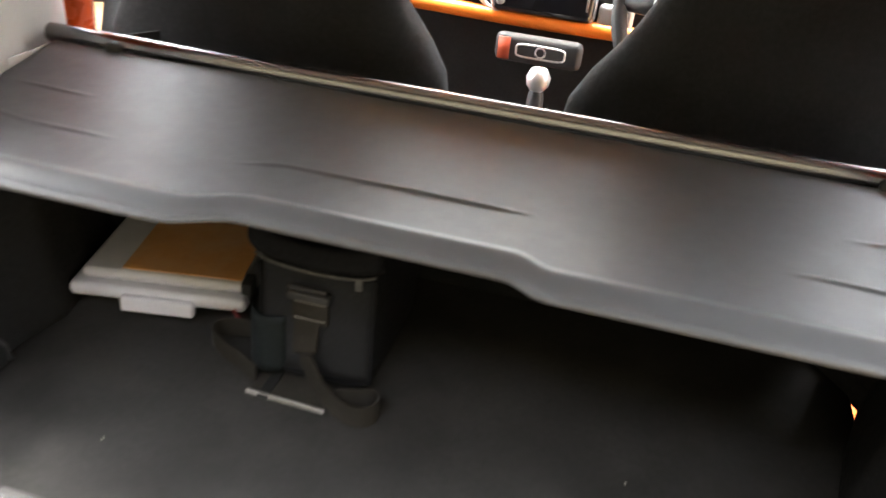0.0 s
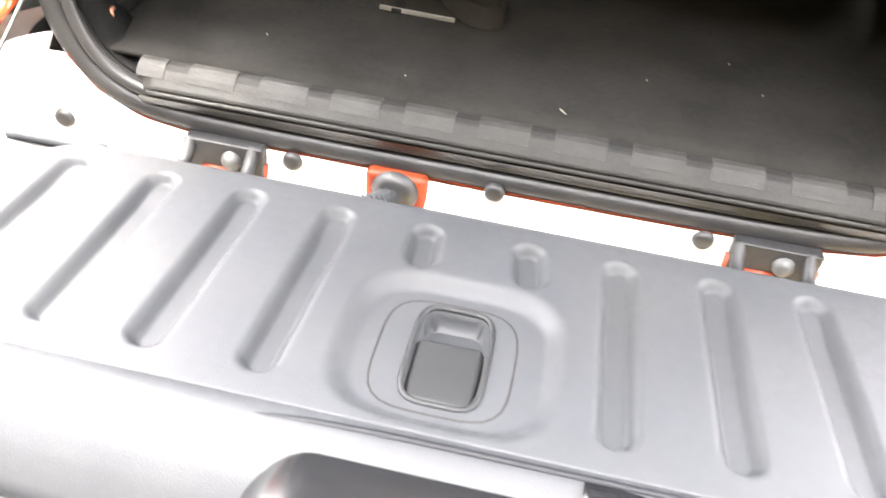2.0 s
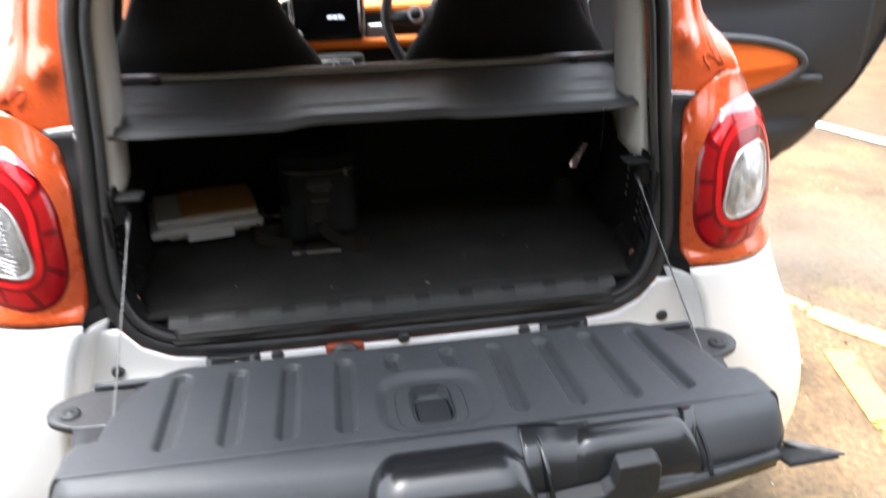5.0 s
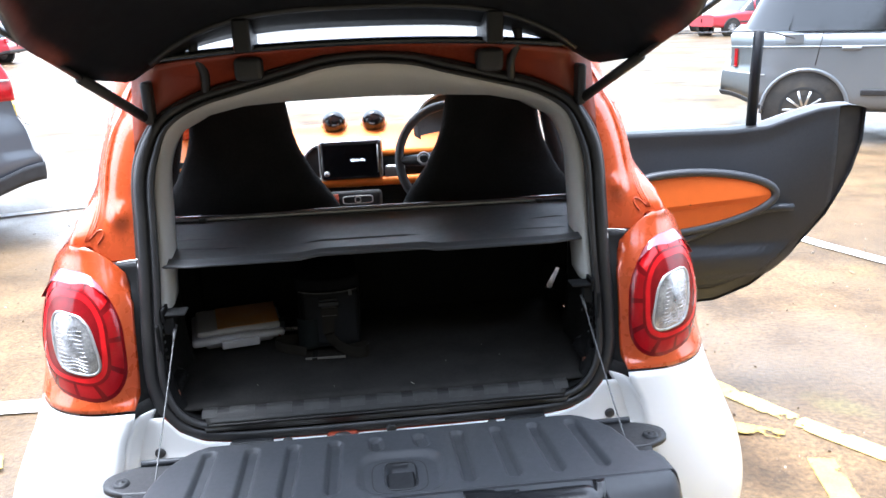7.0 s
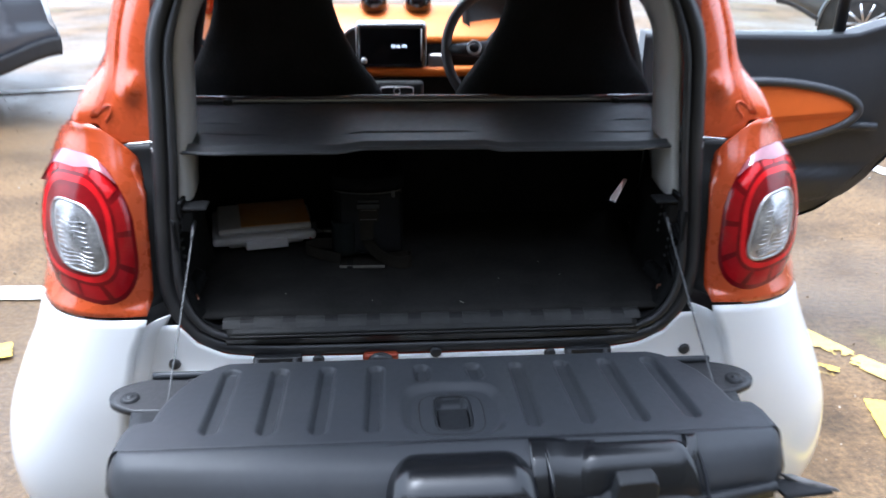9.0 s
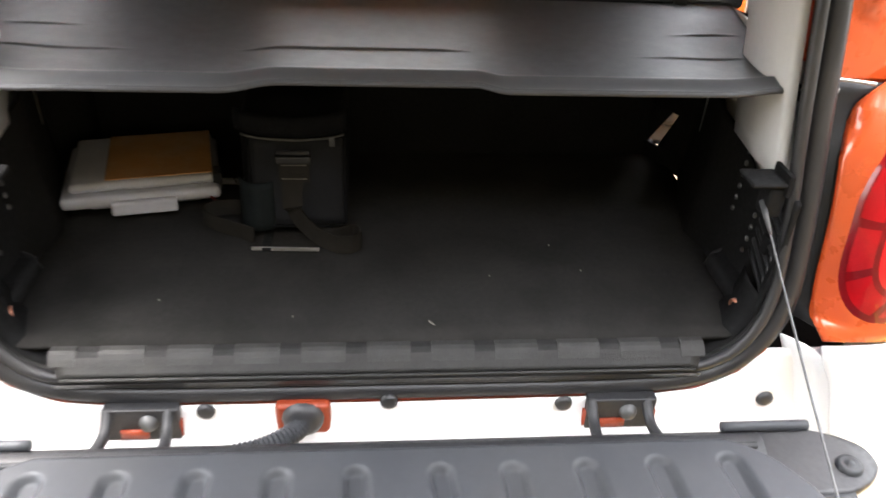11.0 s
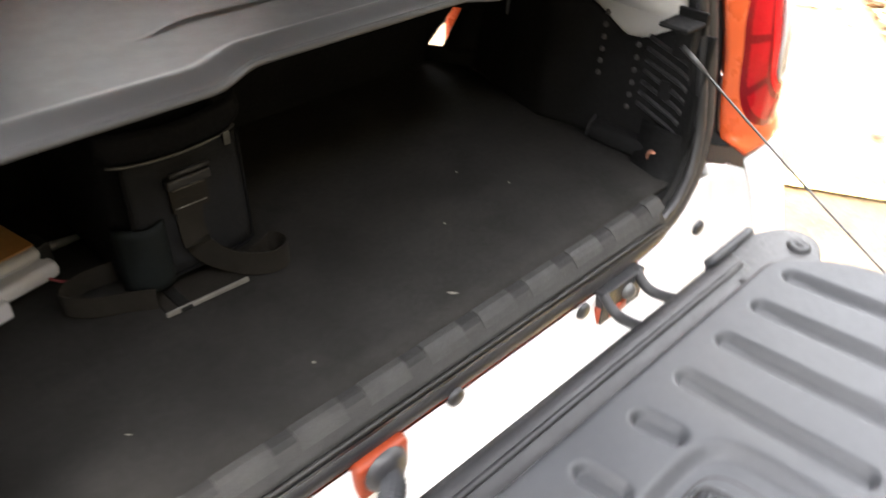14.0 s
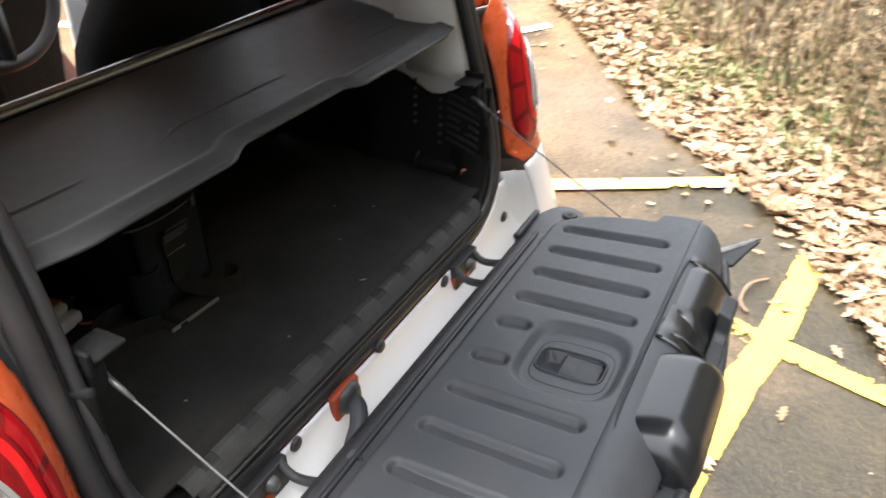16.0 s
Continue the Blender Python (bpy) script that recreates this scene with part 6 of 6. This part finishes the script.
def leaf_mesh(rng, bm, at, size, mat_index=0):
    """A curled, lobed dead leaf."""
    yaw, pitch, roll = rng.uniform(0, math.tau), rng.gauss(0, 0.29), rng.gauss(0, 0.29)
    m = Matrix.Translation(at) @ Euler((pitch, roll, yaw)).to_matrix().to_4x4()
    lobes = (0.02, 0.36, 0.15, 0.60, 0.20, 0.66, 0.22, 0.46, 0.10)
    curl = rng.uniform(0.02, 0.40)
    bend = rng.uniform(-0.25, 0.25)
    mid, lf, rt = [], [], []
    for i, w in enumerate(lobes):
        t = i / 8 - 0.5
        wl, wr = w * rng.uniform(0.65, 1.15), w * rng.uniform(0.65, 1.15)
        sx = t * size
        mid.append(bm.verts.new(m @ Vector((sx, bend * t * t * size, -curl * 0.15 * size + curl * size * t * t))))
        lf.append(bm.verts.new(m @ Vector((sx + 0.05 * size * (w > 0.3), (wl * 0.62 + bend * t * t) * size, curl * size * (t * t + wl * 0.35)))))
        rt.append(bm.verts.new(m @ Vector((sx + 0.05 * size * (w > 0.3), (-wr * 0.62 + bend * t * t) * size, curl * size * (t * t + wr * 0.35)))))
    for i in range(8):
        bm.faces.new((mid[i], mid[i + 1], lf[i + 1], lf[i]))
        bm.faces.new((rt[i], rt[i + 1], mid[i + 1], mid[i]))


def leaf_material(name, a, b, c):
    m = bpy.data.materials.new(name)
    m.use_nodes = True
    n, l = m.node_tree.nodes, m.node_tree.links
    g, r, o = n.new("ShaderNodeNewGeometry"), n.new("ShaderNodeValToRGB"), n.new("ShaderNodeObjectInfo")
    add = n.new("ShaderNodeMath")
    add.operation = "ADD"
    fr = n.new("ShaderNodeMath")
    fr.operation = "FRACT"
    l.new(g.outputs["Random Per Island"], add.inputs[0])
    l.new(o.outputs["Random"], add.inputs[1])
    l.new(add.outputs[0], fr.inputs[0])
    l.new(fr.outputs[0], r.inputs["Fac"])
    e = r.color_ramp.elements
    e[0].color, e[1].color = (*a, 1), (*b, 1)
    e.new(0.5).color = (*c, 1)
    bs = n["Principled BSDF"]
    l.new(r.outputs["Color"], bs.inputs["Base Color"])
    bs.inputs["Roughness"].default_value = 0.6
    return m


M_LEAF = leaf_material("dead_leaves", (0.145, 0.084, 0.042), (0.50, 0.36, 0.225), (0.31, 0.195, 0.105))
rng = random.Random(11)
bm = bmesh.new()
count = 0
while count < 16500:
    y = rng.uniform(-3.2, 5.5)
    x = table(EDGE, y) + abs(rng.gauss(0, 1)) * 1.5 - 0.05
    if x > 8 or (y < -1.0 and x < 1.25):
        continue
    if rng.random() < smoothstep(3.0, 6.0, math.hypot(x - 2, y)) * 0.7:
        continue
    leaf_mesh(rng, bm, Vector((x, y, ground_height(x, y) + rng.uniform(0.006, 0.034))), 0.036 + 0.066 * rng.random() ** 1.4)
    count += 1
tagged(part("leaf_litter", bm, M_LEAF, smooth=False), "thick litter of pale brown oak leaves along the verge", "leaves", kind="stuff")
shapes = []
for k in range(6):
    b2 = bmesh.new()
    leaf_mesh(random.Random(40 + k), b2, Vector((0, 0, 0.004)), 0.075)
    me = bpy.data.meshes.new("fallen_leaf")
    b2.to_mesh(me)
    b2.free()
    me.materials.append(M_LEAF)
    shapes.append(me)
for k in range(90):
    if k < 55:
        y = rng.uniform(-1.2, 2.2)
        x = table(EDGE, y) - abs(rng.gauss(0, 0.35))
    else:
        x, y = rng.uniform(-3.5, 3.0), rng.uniform(-1.5, 5.0)
    if abs(x) < 0.95 and -0.4 < y < 2.6:
        continue
    ob = new("fallen_leaf", shapes[k % 6])
    ob.matrix_basis = pose(x, y, 0.006 + ground_height(x, y), 0, 0, rng.uniform(0, 360)) @ Matrix.Scale(rng.uniform(0.4, 0.9), 4)
    tagged(ob, "single dry brown leaf on the tarmac", "leaf", "scattered leaves")

# small stones and crumbs of mud on the tarmac
rg = random.Random(77)
bm = bmesh.new()
for _ in range(1500):
    x, y = rg.uniform(-3.2, 3.4), rg.uniform(-1.6, 5.2)
    if abs(x) < 0.7 and 0.1 < y < 2.4:
        continue
    r = 0.0025 + 0.006 * rg.random() ** 3
    at = Vector((x, y, ground_height(x, y) + r * 0.4))
    ico = bmesh.ops.create_icosphere(bm, subdivisions=1, radius=r, matrix=Matrix.Translation(at) @ Euler((rg.random() * 3, rg.random() * 3, rg.random() * 3)).to_matrix().to_4x4() @ Matrix.Diagonal((1.3, 0.9, 0.6, 1)))
    for v in ico["verts"]:
        v.co += Vector((rg.uniform(-1, 1), rg.uniform(-1, 1), rg.uniform(-1, 1))) * r * 0.25
tagged(part("grit", bm, leaf_material("grit_stone", (0.10, 0.07, 0.04), (0.42, 0.38, 0.32), (0.18, 0.13, 0.085)), smooth=False), "small stones and crumbs of mud on the tarmac", "grit", kind="stuff")

# dry stems and green tufts
def stems(name, seed, number, colour, height, label, zone):
    rg = random.Random(seed)
    b3 = bmesh.new()
    for _ in range(number):
        x, y = zone(rg)
        h = height * rg.uniform(0.4, 1.3)
        lean, yaw = rg.uniform(0.2, 1.3), rg.uniform(0, math.tau)
        base = Vector((x, y, ground_height(x, y)))
        w = rg.uniform(0.002, 0.006)
        prev = None
        for i in range(5):
            t = i / 4
            p = base + Vector((math.cos(yaw) * lean * h * t * t, math.sin(yaw) * lean * h * t * t, h * (t - 0.35 * lean * t * t)))
            q = Vector((-math.sin(yaw), math.cos(yaw), 0)) * w * (1.05 - t)
            now = (b3.verts.new(p - q), b3.verts.new(p + q))
            if prev:
                b3.faces.new((prev[0], prev[1], now[1], now[0]))
            prev = now
    return tagged(part(name, b3, leaf_material(name + "_mat", *colour), smooth=False), label, "undergrowth", kind="stuff")


def far_zone(rg):
    y = rg.uniform(-2.5, 5)
    return table(EDGE, y) + 0.85 + abs(rg.gauss(0, 1.3)), y


def near_zone(rg):
    c = rg.choice([(2.75, -0.55), (2.75, -1.0), (3.9, 0.35), (3.2, -0.3), (5.2, 1.5), (2.6, -1.2), (4.7, 0.9), (3.3, 0.1), (5.6, 1.4)])
    return c[0] + rg.gauss(0, 0.18), c[1] + rg.gauss(0, 0.18)


stems("dry_undergrowth", 21, 9500, ((0.12, 0.082, 0.036), (0.29, 0.215, 0.105), (0.060, 0.043, 0.022)), 0.44, "tangle of dry brown stems and bramble on the bank", far_zone)
stems("green_tuft", 22, 2200, ((0.12, 0.15, 0.045), (0.33, 0.33, 0.11), (0.07, 0.10, 0.032)), 0.13, "low green weeds among the dead leaves", near_zone)
# a twig by the crossing lines
tagged(part("twig", tube(spline([(1.62, -0.47, 0.012), (1.54, -0.42, 0.022), (1.45, -0.41, 0.012), (1.40, -0.44, 0.012)], 6), 0.006, 6), material("twig_bark", (0.20, 0.13, 0.08), 0.8, vary=0.3, scale=40)), "bent brown twig lying across the yellow lines", "twig")

# unseen wall added behind the camera to hold back low sky light
def light_block(u, v):
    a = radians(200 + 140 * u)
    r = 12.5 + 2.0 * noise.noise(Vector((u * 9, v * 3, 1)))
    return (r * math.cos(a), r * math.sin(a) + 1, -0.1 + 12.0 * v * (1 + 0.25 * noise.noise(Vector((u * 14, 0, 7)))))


tagged(part("backdrop", sheet(light_block, lin(0, 1, 70), lin(0, 1, 10)), material("light_block_brown", (0.10, 0.085, 0.05), 0.95, vary=0.4, scale=0.8, bump=1.0, bump_scale=6), smooth=False), "unseen brown wall added to block low sky light", "backdrop", kind="structure")
